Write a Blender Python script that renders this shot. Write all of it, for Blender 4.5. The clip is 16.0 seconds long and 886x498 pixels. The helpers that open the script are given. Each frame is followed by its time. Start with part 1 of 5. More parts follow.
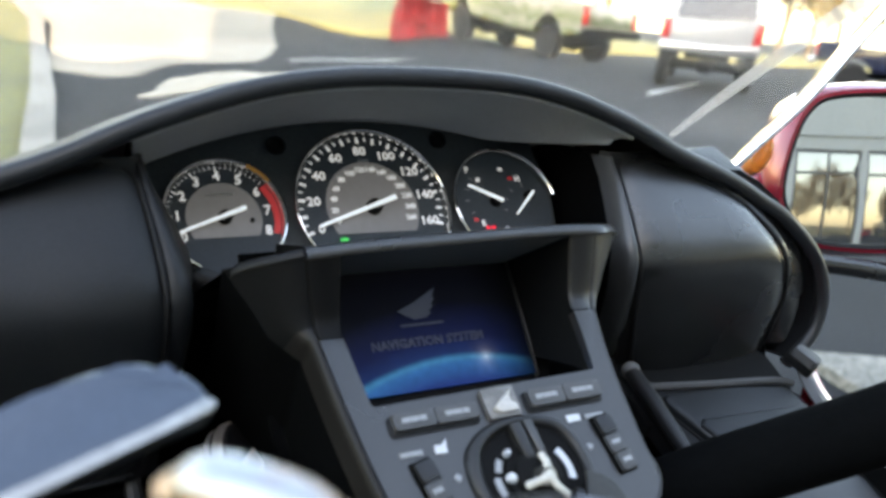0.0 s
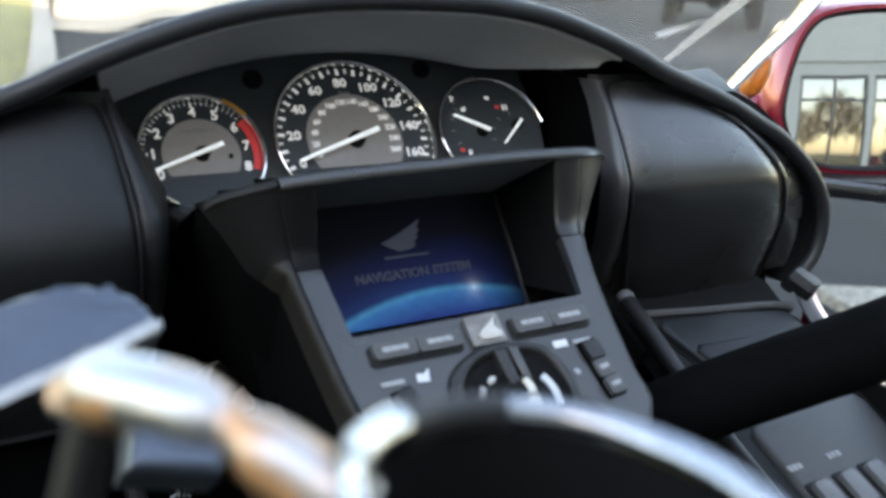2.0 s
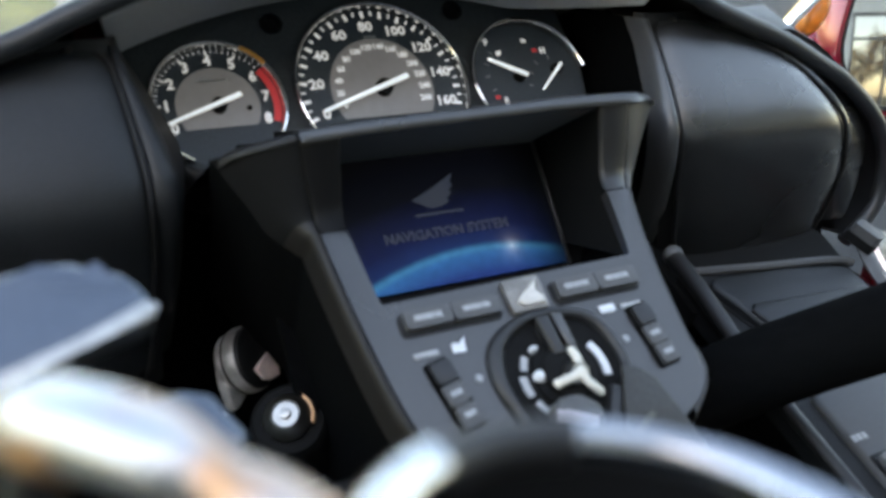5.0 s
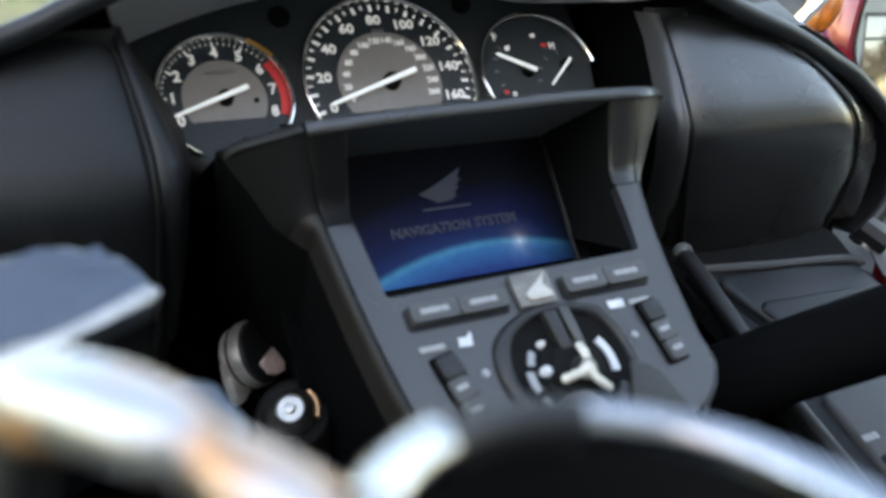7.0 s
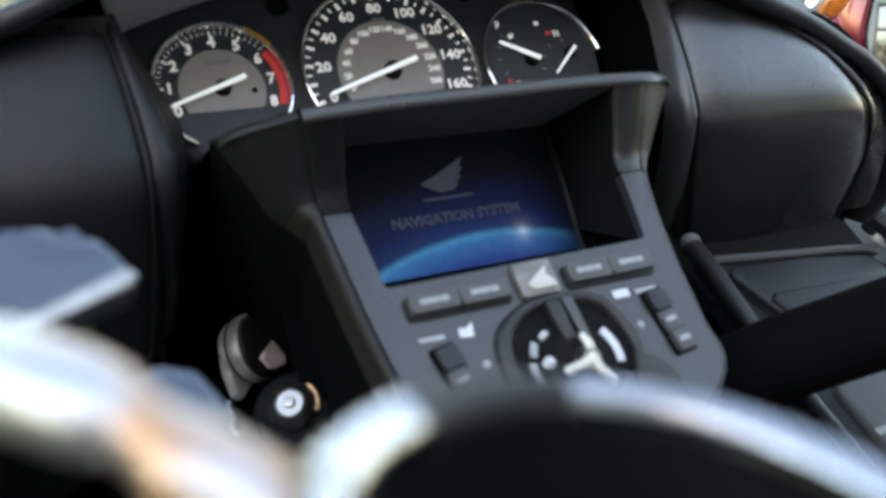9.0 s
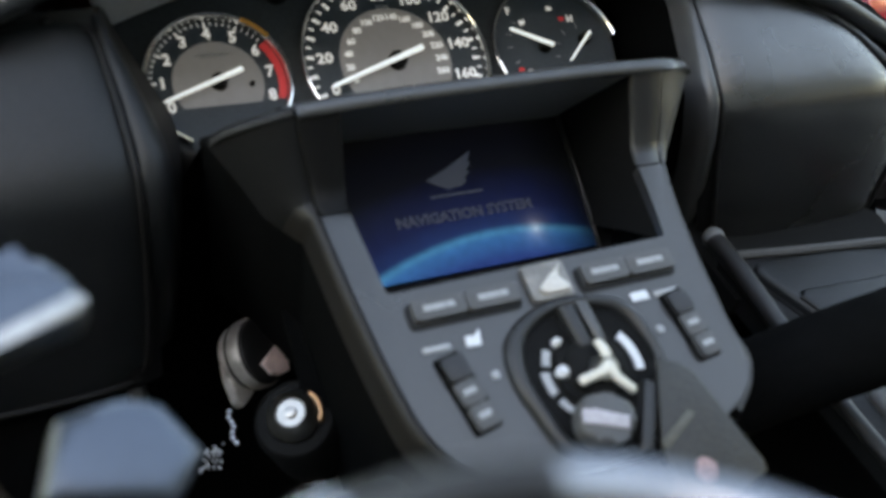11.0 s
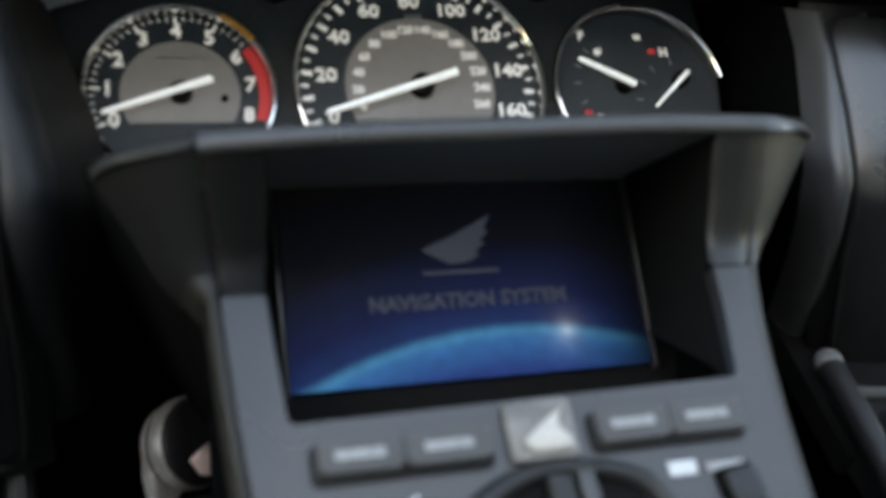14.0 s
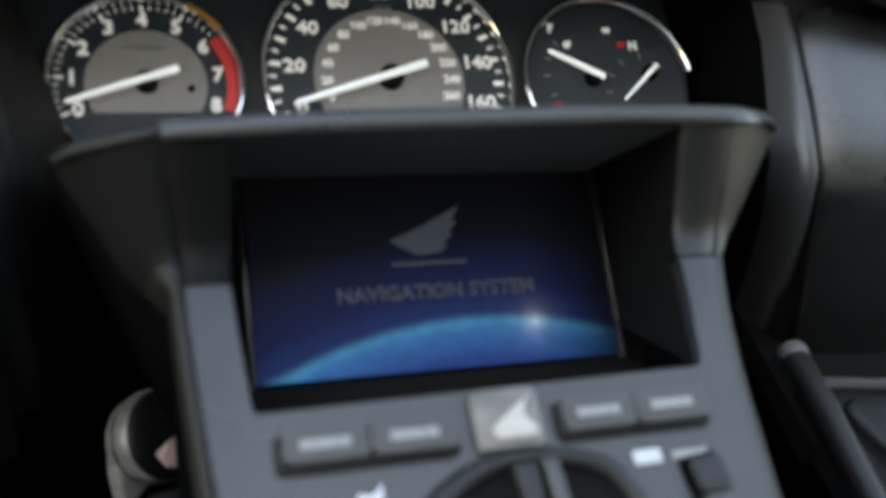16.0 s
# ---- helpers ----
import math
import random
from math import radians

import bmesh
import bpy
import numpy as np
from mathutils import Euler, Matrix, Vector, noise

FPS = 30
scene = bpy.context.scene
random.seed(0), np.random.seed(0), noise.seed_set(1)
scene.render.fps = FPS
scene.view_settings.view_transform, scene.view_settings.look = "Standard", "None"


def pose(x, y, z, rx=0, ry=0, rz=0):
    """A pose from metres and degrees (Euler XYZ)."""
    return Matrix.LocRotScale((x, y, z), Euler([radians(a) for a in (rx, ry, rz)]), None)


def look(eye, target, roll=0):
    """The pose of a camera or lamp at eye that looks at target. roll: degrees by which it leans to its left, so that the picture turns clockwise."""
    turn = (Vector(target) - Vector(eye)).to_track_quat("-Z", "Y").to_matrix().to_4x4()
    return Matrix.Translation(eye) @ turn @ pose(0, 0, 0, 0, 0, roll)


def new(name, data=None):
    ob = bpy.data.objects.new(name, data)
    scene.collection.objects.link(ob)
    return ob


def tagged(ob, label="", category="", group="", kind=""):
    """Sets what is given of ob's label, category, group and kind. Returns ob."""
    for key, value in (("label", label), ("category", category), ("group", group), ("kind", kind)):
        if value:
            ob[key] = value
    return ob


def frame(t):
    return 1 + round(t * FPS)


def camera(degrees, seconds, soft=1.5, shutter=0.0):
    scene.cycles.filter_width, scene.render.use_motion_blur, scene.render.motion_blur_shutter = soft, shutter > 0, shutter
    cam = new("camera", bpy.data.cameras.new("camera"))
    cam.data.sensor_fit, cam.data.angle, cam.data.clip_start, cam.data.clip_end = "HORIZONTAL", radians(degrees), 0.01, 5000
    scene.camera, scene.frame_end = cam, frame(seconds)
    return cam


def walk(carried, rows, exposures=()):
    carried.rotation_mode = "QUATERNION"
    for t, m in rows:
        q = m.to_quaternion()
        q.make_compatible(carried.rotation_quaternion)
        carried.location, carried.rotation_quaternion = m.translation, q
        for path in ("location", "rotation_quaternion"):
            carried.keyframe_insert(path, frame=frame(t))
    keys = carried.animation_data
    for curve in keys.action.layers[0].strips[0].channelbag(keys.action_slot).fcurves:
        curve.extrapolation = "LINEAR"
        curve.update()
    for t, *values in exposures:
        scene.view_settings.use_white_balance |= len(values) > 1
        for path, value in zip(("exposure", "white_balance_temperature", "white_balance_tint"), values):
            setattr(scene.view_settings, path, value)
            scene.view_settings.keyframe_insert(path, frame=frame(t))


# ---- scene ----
cam = camera(52.0, 16.0, soft=3.2)
cam.data.dof.use_dof, cam.data.dof.focus_distance, cam.data.dof.aperture_fstop = True, 0.66, 8.0
# The motorcycle stands a little nose-down and leans on its stand; the path is given in its frame.
LEAN = pose(0, 0, 0, -2.4, -1.7, 0)
PATH = [
    (0, (-0.2494, -0.5037, 1.1976), (0.7348, 1.168, 0.711), 4.22),
    (0.5, (-0.2456, -0.5049, 1.198), (0.7106, 1.1713, 0.6729), 4.54),
    (1, (-0.2369, -0.5024, 1.194), (0.7316, 1.1602, 0.6482), 3.48),
    (1.5, (-0.2353, -0.5045, 1.19), (0.7444, 1.1562, 0.6586), 3.19),
    (2, (-0.2298, -0.5053, 1.1845), (0.7193, 1.1513, 0.5887), 2.1),
    (2.5, (-0.2278, -0.4995, 1.182), (0.7251, 1.1513, 0.5763), 2.01),
    (3, (-0.2293, -0.4939, 1.1831), (0.7005, 1.1585, 0.5467), 2.44),
    (3.5, (-0.2281, -0.4927, 1.1827), (0.686, 1.1605, 0.526), 1.95),
    (4, (-0.2232, -0.4856, 1.1767), (0.6779, 1.162, 0.4888), 1.46),
    (4.5, (-0.216, -0.4747, 1.1741), (0.6805, 1.1746, 0.484), 0.54),
    (4.7, (-0.2146, -0.4722, 1.1777), (0.6604, 1.1815, 0.4709), 0.84),
    (6.8, (-0.2105, -0.4716, 1.174), (0.6576, 1.1918, 0.4817), 0.99),
    (7, (-0.2118, -0.4698, 1.1728), (0.6466, 1.1942, 0.4699), 1.1),
    (7.5, (-0.2156, -0.4697, 1.1707), (0.6368, 1.1971, 0.467), 1.06),
    (8, (-0.2106, -0.4718, 1.1679), (0.6253, 1.1946, 0.4438), 0.91),
    (8.5, (-0.2088, -0.4728, 1.168), (0.6336, 1.1923, 0.4484), 0.55),
    (8.7, (-0.207, -0.4703, 1.1672), (0.6318, 1.2032, 0.463), 0.5),
    (10.8, (-0.189, -0.4485, 1.1613), (0.6114, 1.2304, 0.4261), -0.3),
    (11, (-0.1873, -0.4463, 1.1624), (0.6032, 1.2396, 0.4325), -0.65),
    (11.4, (-0.1753, -0.4397, 1.1711), (0.6139, 1.2396, 0.4248), 1.99),
    (11.5, (-0.1676, -0.4379, 1.177), (0.6167, 1.2464, 0.4369), 2.77),
    (11.6, (-0.156, -0.4336, 1.1835), (0.6147, 1.2667, 0.4656), 3.64),
    (11.7, (-0.147, -0.4225, 1.1812), (0.6063, 1.3083, 0.5204), 3.22),
    (11.8, (-0.1359, -0.4114, 1.1737), (0.5904, 1.3247, 0.4965), 3.3),
    (12, (-0.1118, -0.3879, 1.1583), (0.5072, 1.3773, 0.4506), 2.06),
    (12.2, (-0.0916, -0.3707, 1.1479), (0.4867, 1.418, 0.4652), 2.72),
    (12.5, (-0.0908, -0.3551, 1.1449), (0.5026, 1.4049, 0.4031), 3.28),
    (13, (-0.0888, -0.3547, 1.1399), (0.4841, 1.432, 0.4476), 2.32),
    (13.5, (-0.0892, -0.3543, 1.1415), (0.4555, 1.4403, 0.4467), 2.42),
    (14, (-0.0909, -0.3534, 1.1427), (0.4394, 1.4521, 0.4651), 2.9),
    (14.5, (-0.0919, -0.3535, 1.1427), (0.4014, 1.4721, 0.4915), 2.15),
    (15, (-0.0916, -0.353, 1.1419), (0.4112, 1.4766, 0.5095), 2.25),
    (15.5, (-0.0871, -0.3579, 1.1435), (0.5021, 1.447, 0.515), 1.78),
    (16, (-0.0884, -0.3542, 1.1406), (0.4941, 1.4337, 0.4594), 3.51),
]
walk(cam, [(t, LEAN @ look(eye, target, roll)) for t, eye, target, roll in PATH], [(0, 3.4, 8600, 13), (8.7, 3.4, 8800, 13), (11, 3.4, 9200, 12), (16, 3.4, 9400, 11)])

# ---- light ----
world = bpy.data.worlds.new("sky")
scene.world = world
world.use_nodes = True
sky = world.node_tree.nodes.new("ShaderNodeTexSky")
sky.sky_type, sky.sun_disc = "NISHITA", False
SUN_EL, SUN_AZ = radians(20), radians(197)
sky.sun_elevation, sky.sun_rotation = SUN_EL, SUN_AZ
background = world.node_tree.nodes["Background"]
world.node_tree.links.new(sky.outputs[0], background.inputs[0])
background.inputs[1].default_value = 0.15
sun = new("sun", bpy.data.lights.new("sun", "SUN"))
sun.data.energy, sun.data.angle, sun.data.color = 2.2, radians(0.6), (1.0, 0.9, 0.74)
way = Vector((math.sin(SUN_AZ) * math.cos(SUN_EL), math.cos(SUN_AZ) * math.cos(SUN_EL), math.sin(SUN_EL)))
sun.matrix_world = look(way * 50, (0, 0, 0))


# ---- materials ----
def material(name, color, rough=0.5, metal=0.0, grain=0.0, scale=200.0, bump=0.0, stain=0.0, stain_scale=6.0, coat=0.0, spec=0.5):
    """Principled surface with fine grain and larger stains in the colour, and a bump."""
    m = bpy.data.materials.new(name)
    m.use_nodes = True
    nt = m.node_tree
    p = nt.nodes["Principled BSDF"]
    p.inputs["Base Color"].default_value = (*color, 1)
    p.inputs["Roughness"].default_value = rough
    p.inputs["Metallic"].default_value = metal
    p.inputs["Coat Weight"].default_value = coat
    p.inputs["Specular IOR Level"].default_value = spec
    tc = nt.nodes.new("ShaderNodeTexCoord")
    fine = nt.nodes.new("ShaderNodeTexNoise")
    fine.inputs["Scale"].default_value, fine.inputs["Detail"].default_value = scale, 4
    big = nt.nodes.new("ShaderNodeTexNoise")
    big.inputs["Scale"].default_value, big.inputs["Detail"].default_value = stain_scale, 5
    for n in (fine, big):
        nt.links.new(tc.outputs["Object"], n.inputs["Vector"])
    if grain or stain:
        last = None
        for n, amount in ((fine, grain), (big, stain)):
            if not amount:
                continue
            ramp = nt.nodes.new("ShaderNodeMapRange")
            ramp.inputs["From Min"].default_value, ramp.inputs["From Max"].default_value = 0.3, 0.7
            ramp.inputs["To Min"].default_value, ramp.inputs["To Max"].default_value = 1 - amount, 1 + amount
            nt.links.new(n.outputs["Fac"], ramp.inputs["Value"])
            mix = nt.nodes.new("ShaderNodeVectorMath")
            mix.operation = "SCALE"
            if last is None:
                mix.inputs[0].default_value = color
            else:
                nt.links.new(last, mix.inputs[0])
            nt.links.new(ramp.outputs[0], mix.inputs["Scale"])
            last = mix.outputs[0]
        nt.links.new(last, p.inputs["Base Color"])
    if stain:
        rr = nt.nodes.new("ShaderNodeMapRange")
        rr.inputs["To Min"].default_value, rr.inputs["To Max"].default_value = max(0.0, rough - 0.12), min(1.0, rough + 0.12)
        nt.links.new(big.outputs["Fac"], rr.inputs["Value"])
        nt.links.new(rr.outputs[0], p.inputs["Roughness"])
    if bump:
        b = nt.nodes.new("ShaderNodeBump")
        b.inputs["Strength"].default_value, b.inputs["Distance"].default_value = bump, 0.001
        nt.links.new(fine.outputs["Fac"], b.inputs["Height"])
        nt.links.new(b.outputs[0], p.inputs["Normal"])
    return m


def glow(name, color, strength):
    m = bpy.data.materials.new(name)
    m.use_nodes = True
    p = m.node_tree.nodes["Principled BSDF"]
    p.inputs["Base Color"].default_value = (0.004, 0.004, 0.004, 1)
    p.inputs["Emission Color"].default_value = (*color, 1)
    p.inputs["Emission Strength"].default_value = strength
    return m


def glass(name, tint=(1, 1, 1), gloss=0.08, rough=0.0):
    """A clear thin pane: see-through, with the gloss of its surface by Fresnel."""
    m = bpy.data.materials.new(name)
    m.use_nodes = True
    nt = m.node_tree
    nt.nodes.clear()
    out, mix = nt.nodes.new("ShaderNodeOutputMaterial"), nt.nodes.new("ShaderNodeMixShader")
    clear, shine, fres = nt.nodes.new("ShaderNodeBsdfTransparent"), nt.nodes.new("ShaderNodeBsdfGlossy"), nt.nodes.new("ShaderNodeFresnel")
    clear.inputs[0].default_value = (*tint, 1)
    shine.inputs["Roughness"].default_value = rough
    fres.inputs["IOR"].default_value = 1.0 + gloss * 6
    nt.links.new(fres.outputs[0], mix.inputs[0])
    nt.links.new(clear.outputs[0], mix.inputs[1])
    nt.links.new(shine.outputs[0], mix.inputs[2])
    nt.links.new(mix.outputs[0], out.inputs[0])
    return m


BLACK = material("black_plastic", (0.0075, 0.008, 0.009), 0.42, grain=0.25, scale=900, bump=0.25, stain=0.2, stain_scale=9)
VINYL = material("dark_vinyl", (0.0125, 0.013, 0.0138), 0.27, grain=0.2, scale=1200, bump=0.22, stain=0.15, stain_scale=9, spec=1.0)
MATTE = material("matte_black", (0.0048, 0.0050, 0.0053), 0.75, grain=0.2, scale=500, spec=0.12)
DULL = material("dull_plastic", (0.010, 0.0105, 0.0115), 0.5, grain=0.2, scale=1000, bump=0.2, stain=0.15, stain_scale=10, spec=0.22)
DIM_POD = material("dim_pod_plastic", (0.0112, 0.0125, 0.0143), 0.44, grain=0.25, scale=900, bump=0.3, stain=0.3, stain_scale=16, spec=0.32)
DULL_METAL = material("grey_cast_metal", (0.30, 0.285, 0.27), 0.42, metal=0.35, grain=0.15, scale=300, stain=0.25, stain_scale=60)
TAB = material("tab_grey", (0.12, 0.122, 0.126), 0.45, grain=0.1, scale=900)
FLANK_LIT = material("lit_flank_paint", (0.022, 0.0216, 0.0214), 0.5, grain=0.08, scale=1500)
CHEEK_SHADE = material("shaded_cheek_plastic", (0.005, 0.005, 0.0053), 0.5, grain=0.2, scale=1300, bump=0.3, stain=0.1, stain_scale=12, spec=0.1)
CHEEK_LIT = material("lit_cheek_plastic", (0.045, 0.047, 0.05), 0.36, grain=0.1, scale=1200, bump=0.15, stain=0.15, stain_scale=8, coat=0.25)
PITCH = material("shade_black_rubber", (0.0024, 0.0026, 0.0028), 0.85, grain=0.3, scale=300, spec=0.03)
FLANK = material("shaded_flank_paint", (0.0085, 0.0075, 0.0068), 0.58, grain=0.08, scale=1500, stain=0.06, stain_scale=12, spec=0.3)
EDGE_SKIN = material("edge_skin", (0.017, 0.019, 0.022), 0.38, grain=0.2, scale=1200, bump=0.2, stain=0.12, stain_scale=9, spec=0.45)
SEAM = material("seam_rubber", (0.003, 0.003, 0.0035), 0.6, spec=0.3)
SATIN = material("satin_grey_paint", (0.074, 0.073, 0.073), 0.3, metal=0.75, grain=0.08, scale=1500, bump=0.05, stain=0.02, stain_scale=12)
BROW = material("brow_grey_plastic", (0.15, 0.152, 0.153), 0.55, grain=0.12, scale=1200, bump=0.15, stain=0.1, stain_scale=12, spec=0.35)
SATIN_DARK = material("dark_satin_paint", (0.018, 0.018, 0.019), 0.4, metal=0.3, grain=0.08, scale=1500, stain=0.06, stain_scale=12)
BUTTON = material("button_grey", (0.052, 0.052, 0.053), 0.5, grain=0.1, scale=900)
CHROME = material("chrome", (0.33, 0.345, 0.37), 0.16, metal=1.0, stain=0.25, stain_scale=60)
BRUSHED = material("dull_metal", (0.36, 0.35, 0.335), 0.32, metal=1.0, grain=0.1, scale=300, stain=0.15, stain_scale=25)
LEVER = material("blue_grey_metal", (0.078, 0.096, 0.124), 0.34, metal=0.7, grain=0.08, scale=600, stain=0.1, stain_scale=20)
DIAL = material("dial_black", (0.050, 0.062, 0.074), 0.6, grain=0.15, scale=900, spec=0.2)
FACIA = material("panel_black", (0.040, 0.046, 0.051), 0.62, grain=0.25, scale=900, spec=0.25)
HOODGREY = material("hood_grey", (0.46, 0.475, 0.495), 0.6, grain=0.2, scale=1100, bump=0.3, stain=0.12, stain_scale=8, spec=0.3)
BEZEL = material("bezel_metal", (0.95, 0.93, 0.90), 0.12, metal=1.0, stain=0.08, stain_scale=40)
LEATHER = material("dark_leather", (0.013, 0.0115, 0.0085), 0.5, grain=0.3, scale=400, bump=0.4, stain=0.3, stain_scale=30)
DIAL_GREY = material("dial_grey", (0.30, 0.31, 0.325), 0.6, grain=0.06, scale=900)
MARK = material("dial_white", (0.55, 0.57, 0.6), 0.5, grain=0.05)


def backlit(name, color, strength):
    """Printed dial colour with the gauge lamps shining through it."""
    m = material(name, color, 0.5, grain=0.05)
    p = m.node_tree.nodes["Principled BSDF"]
    p.inputs["Emission Color"].default_value = (*color, 1)
    p.inputs["Emission Strength"].default_value = strength
    return m


LIT_MARK = backlit("lit_white", (0.64, 0.71, 0.79), 0.048)
LIT_GREY = backlit("lit_grey", (0.16, 0.17, 0.185), 0.035)
LIT_RED = backlit("lit_red", (0.46, 0.035, 0.042), 0.035)
LIT_NEEDLE = backlit("lit_needle", (0.72, 0.86, 1.0), 0.06)
FAINT = material("print_grey", (0.26, 0.27, 0.28), 0.5, grain=0.05)
RED = material("dial_red", (0.62, 0.03, 0.03), 0.5, grain=0.08)
AMBER = material("amber_reflection", (0.75, 0.32, 0.06), 0.4, grain=0.08)
SILVER = material("silver_trim", (0.55, 0.56, 0.58), 0.28, metal=0.9, grain=0.05, scale=800)
PAINT = material("candy_red_paint", (0.30, 0.008, 0.025), 0.22, metal=0.25, grain=0.1, scale=1500, coat=1.0)
LENS = material("amber_lens", (0.85, 0.22, 0.03), 0.15, coat=1.0, grain=0.12, scale=150)
MIRROR = material("mirror_glass", (0.9, 0.9, 0.9), 0.0, metal=1.0)
SHIELD = glass("clear_windshield", (0.97, 0.98, 0.98), 0.015)
# Acrylic: light bends going in and coming out, so the waves of the moulded sheet shift the view.
nt = SHIELD.node_tree
bend, where = nt.nodes.new("ShaderNodeBsdfRefraction"), nt.nodes.new("ShaderNodeTexCoord")
bend.inputs["IOR"].default_value, bend.inputs["Roughness"].default_value = 1.45, 0.0
clear_mix = [n for n in nt.nodes if n.type == "MIX_SHADER"][0]
nt.links.new(bend.outputs[0], clear_mix.inputs[1])
# A white veil in streaks, mixed in for haze and sky reflection.
veil_white, veil_mix, streak, run, amount = nt.nodes.new("ShaderNodeBsdfDiffuse"), nt.nodes.new("ShaderNodeMixShader"), nt.nodes.new("ShaderNodeTexNoise"), nt.nodes.new("ShaderNodeMapping"), nt.nodes.new("ShaderNodeMapRange")
veil_white.inputs[0].default_value = (0.8, 0.76, 0.7, 1)
run.inputs["Scale"].default_value, run.inputs["Rotation"].default_value = (3.0, 3.0, 34.0), (0.0, 0.12, 0.0)
streak.inputs["Scale"].default_value, streak.inputs["Detail"].default_value = 1.0, 3.0
amount.inputs["From Min"].default_value, amount.inputs["From Max"].default_value = 0.42, 0.68
amount.inputs["To Min"].default_value, amount.inputs["To Max"].default_value = 0.06, 0.22
nt.links.new(where.outputs["Object"], run.inputs["Vector"])
nt.links.new(run.outputs[0], streak.inputs["Vector"])
nt.links.new(streak.outputs["Fac"], amount.inputs["Value"])
nt.links.new(amount.outputs[0], veil_mix.inputs[0])
nt.links.new(clear_mix.outputs[0], veil_mix.inputs[1])
nt.links.new(veil_white.outputs[0], veil_mix.inputs[2])
nt.links.new(veil_mix.outputs[0], [n for n in nt.nodes if n.type == "OUTPUT_MATERIAL"][0].inputs[0])
LED_GREEN = glow("green_lamp", (0.02, 0.8, 0.2), 0.09)
LED_RED = glow("red_lamp", (1.0, 0.03, 0.08), 0.12)


# ---- building helpers ----
def finish(bm, name, mat, sharp=35):
    bmesh.ops.recalc_face_normals(bm, faces=bm.faces)
    me = bpy.data.meshes.new(name)
    bm.to_mesh(me)
    bm.free()
    me.materials.append(mat)
    me.shade_smooth()
    me.set_sharp_from_angle(angle=radians(sharp))
    return me


def part(name, bm, mat, parent, label="", sharp=35):
    ob = new(name, finish(bm, name, mat, sharp))
    ob.parent = parent
    if label:
        ob["label"] = label
    return ob


def thing(name, label, category, m=Matrix(), group="", kind=""):
    ob = new(name)
    ob.matrix_world = m
    return tagged(ob, label, category, group, kind)


def solo(name, bm, mat, label, category, m=Matrix(), group="", kind="", sharp=35):
    ob = new(name, finish(bm, name, mat, sharp))
    ob.matrix_world = m
    return tagged(ob, label, category, group, kind)


def box(bm, c, s, m=Matrix(), bevel=0.0, seg=2):
    """A box about the centre c with sides s, bevelled."""
    made = bmesh.ops.create_cube(bm, size=1, matrix=m @ Matrix.Translation(c) @ Matrix.Diagonal((*s, 1)))
    if bevel:
        edges = list({e for v in made["verts"] for e in v.link_edges})
        bmesh.ops.bevel(bm, geom=edges, offset=bevel, segments=seg, profile=0.5, affect="EDGES")
    return bm


def prism(bm, outline, low, high, m=Matrix(), bevel=0.0, seg=2):
    """A flat outline in local x, y, raised from low to high in local z, with its upper rim bevelled."""
    b2 = bmesh.new()
    base = [b2.verts.new((x, y, low)) for x, y in outline]
    top = [b2.verts.new((x, y, high)) for x, y in outline]
    n = len(outline)
    b2.faces.new(base[::-1])
    cap = b2.faces.new(top)
    for i in range(n):
        b2.faces.new((base[i], base[(i + 1) % n], top[(i + 1) % n], top[i]))
    if bevel:
        bmesh.ops.bevel(b2, geom=list(cap.edges), offset=bevel, segments=seg, profile=0.5, affect="EDGES")
    join(bm, b2, m)
    return bm


def join(bm, other, m=Matrix()):
    bmesh.ops.transform(other, matrix=m, verts=other.verts)
    me = bpy.data.meshes.new("temp")
    other.to_mesh(me)
    other.free()
    bm.from_mesh(me)
    bpy.data.meshes.remove(me)


def lathe(bm, profile, seg=48, m=Matrix(), start=0.0, sweep=360.0, close=True, cap=True):
    """A profile of (radius, height) turned about local z; with a part sweep, an arc whose section is closed if close."""
    full = abs(sweep) >= 360
    count = seg if full else seg + 1
    rings = []
    for i in range(count):
        a = radians(start + sweep * i / seg)
        rings.append([bm.verts.new(m @ Vector((r * math.cos(a), r * math.sin(a), z))) for r, z in profile])
    k = len(profile)
    for i in range(seg if full else seg):
        a, b = rings[i], rings[(i + 1) % count]
        for j in range(k if (close and not full) else k - 1):
            quad = (a[j], a[(j + 1) % k], b[(j + 1) % k], b[j])
            bm.faces.new(quad)
    if not full and close:
        bm.faces.new(rings[0][::-1])
        bm.faces.new(rings[-1])
    elif full and cap:
        for j in (0, k - 1):
            if profile[j][0] > 1e-6:
                loop = [r[j] for r in rings]
                bm.faces.new(loop)
    bmesh.ops.remove_doubles(bm, verts=bm.verts, dist=1e-6)
    return bm


def smooth_line(points, n=6, closed=False):
    """Catmull-Rom through the points."""
    p = [Vector(v) for v in points]
    out, k = [], len(p)
    for i in range(k if closed else k - 1):
        a, b, c, d = (p[(i - 1) % k], p[i], p[(i + 1) % k], p[(i + 2) % k]) if closed else (p[max(i - 1, 0)], p[i], p[i + 1], p[min(i + 2, k - 1)])
        for j in range(n):
            t = j / n
            out.append(0.5 * (2 * b + (c - a) * t + (2 * a - 5 * b + 4 * c - d) * t * t + (3 * b - a - 3 * c + d) * t ** 3))
    if not closed:
        out.append(p[-1])
    return out


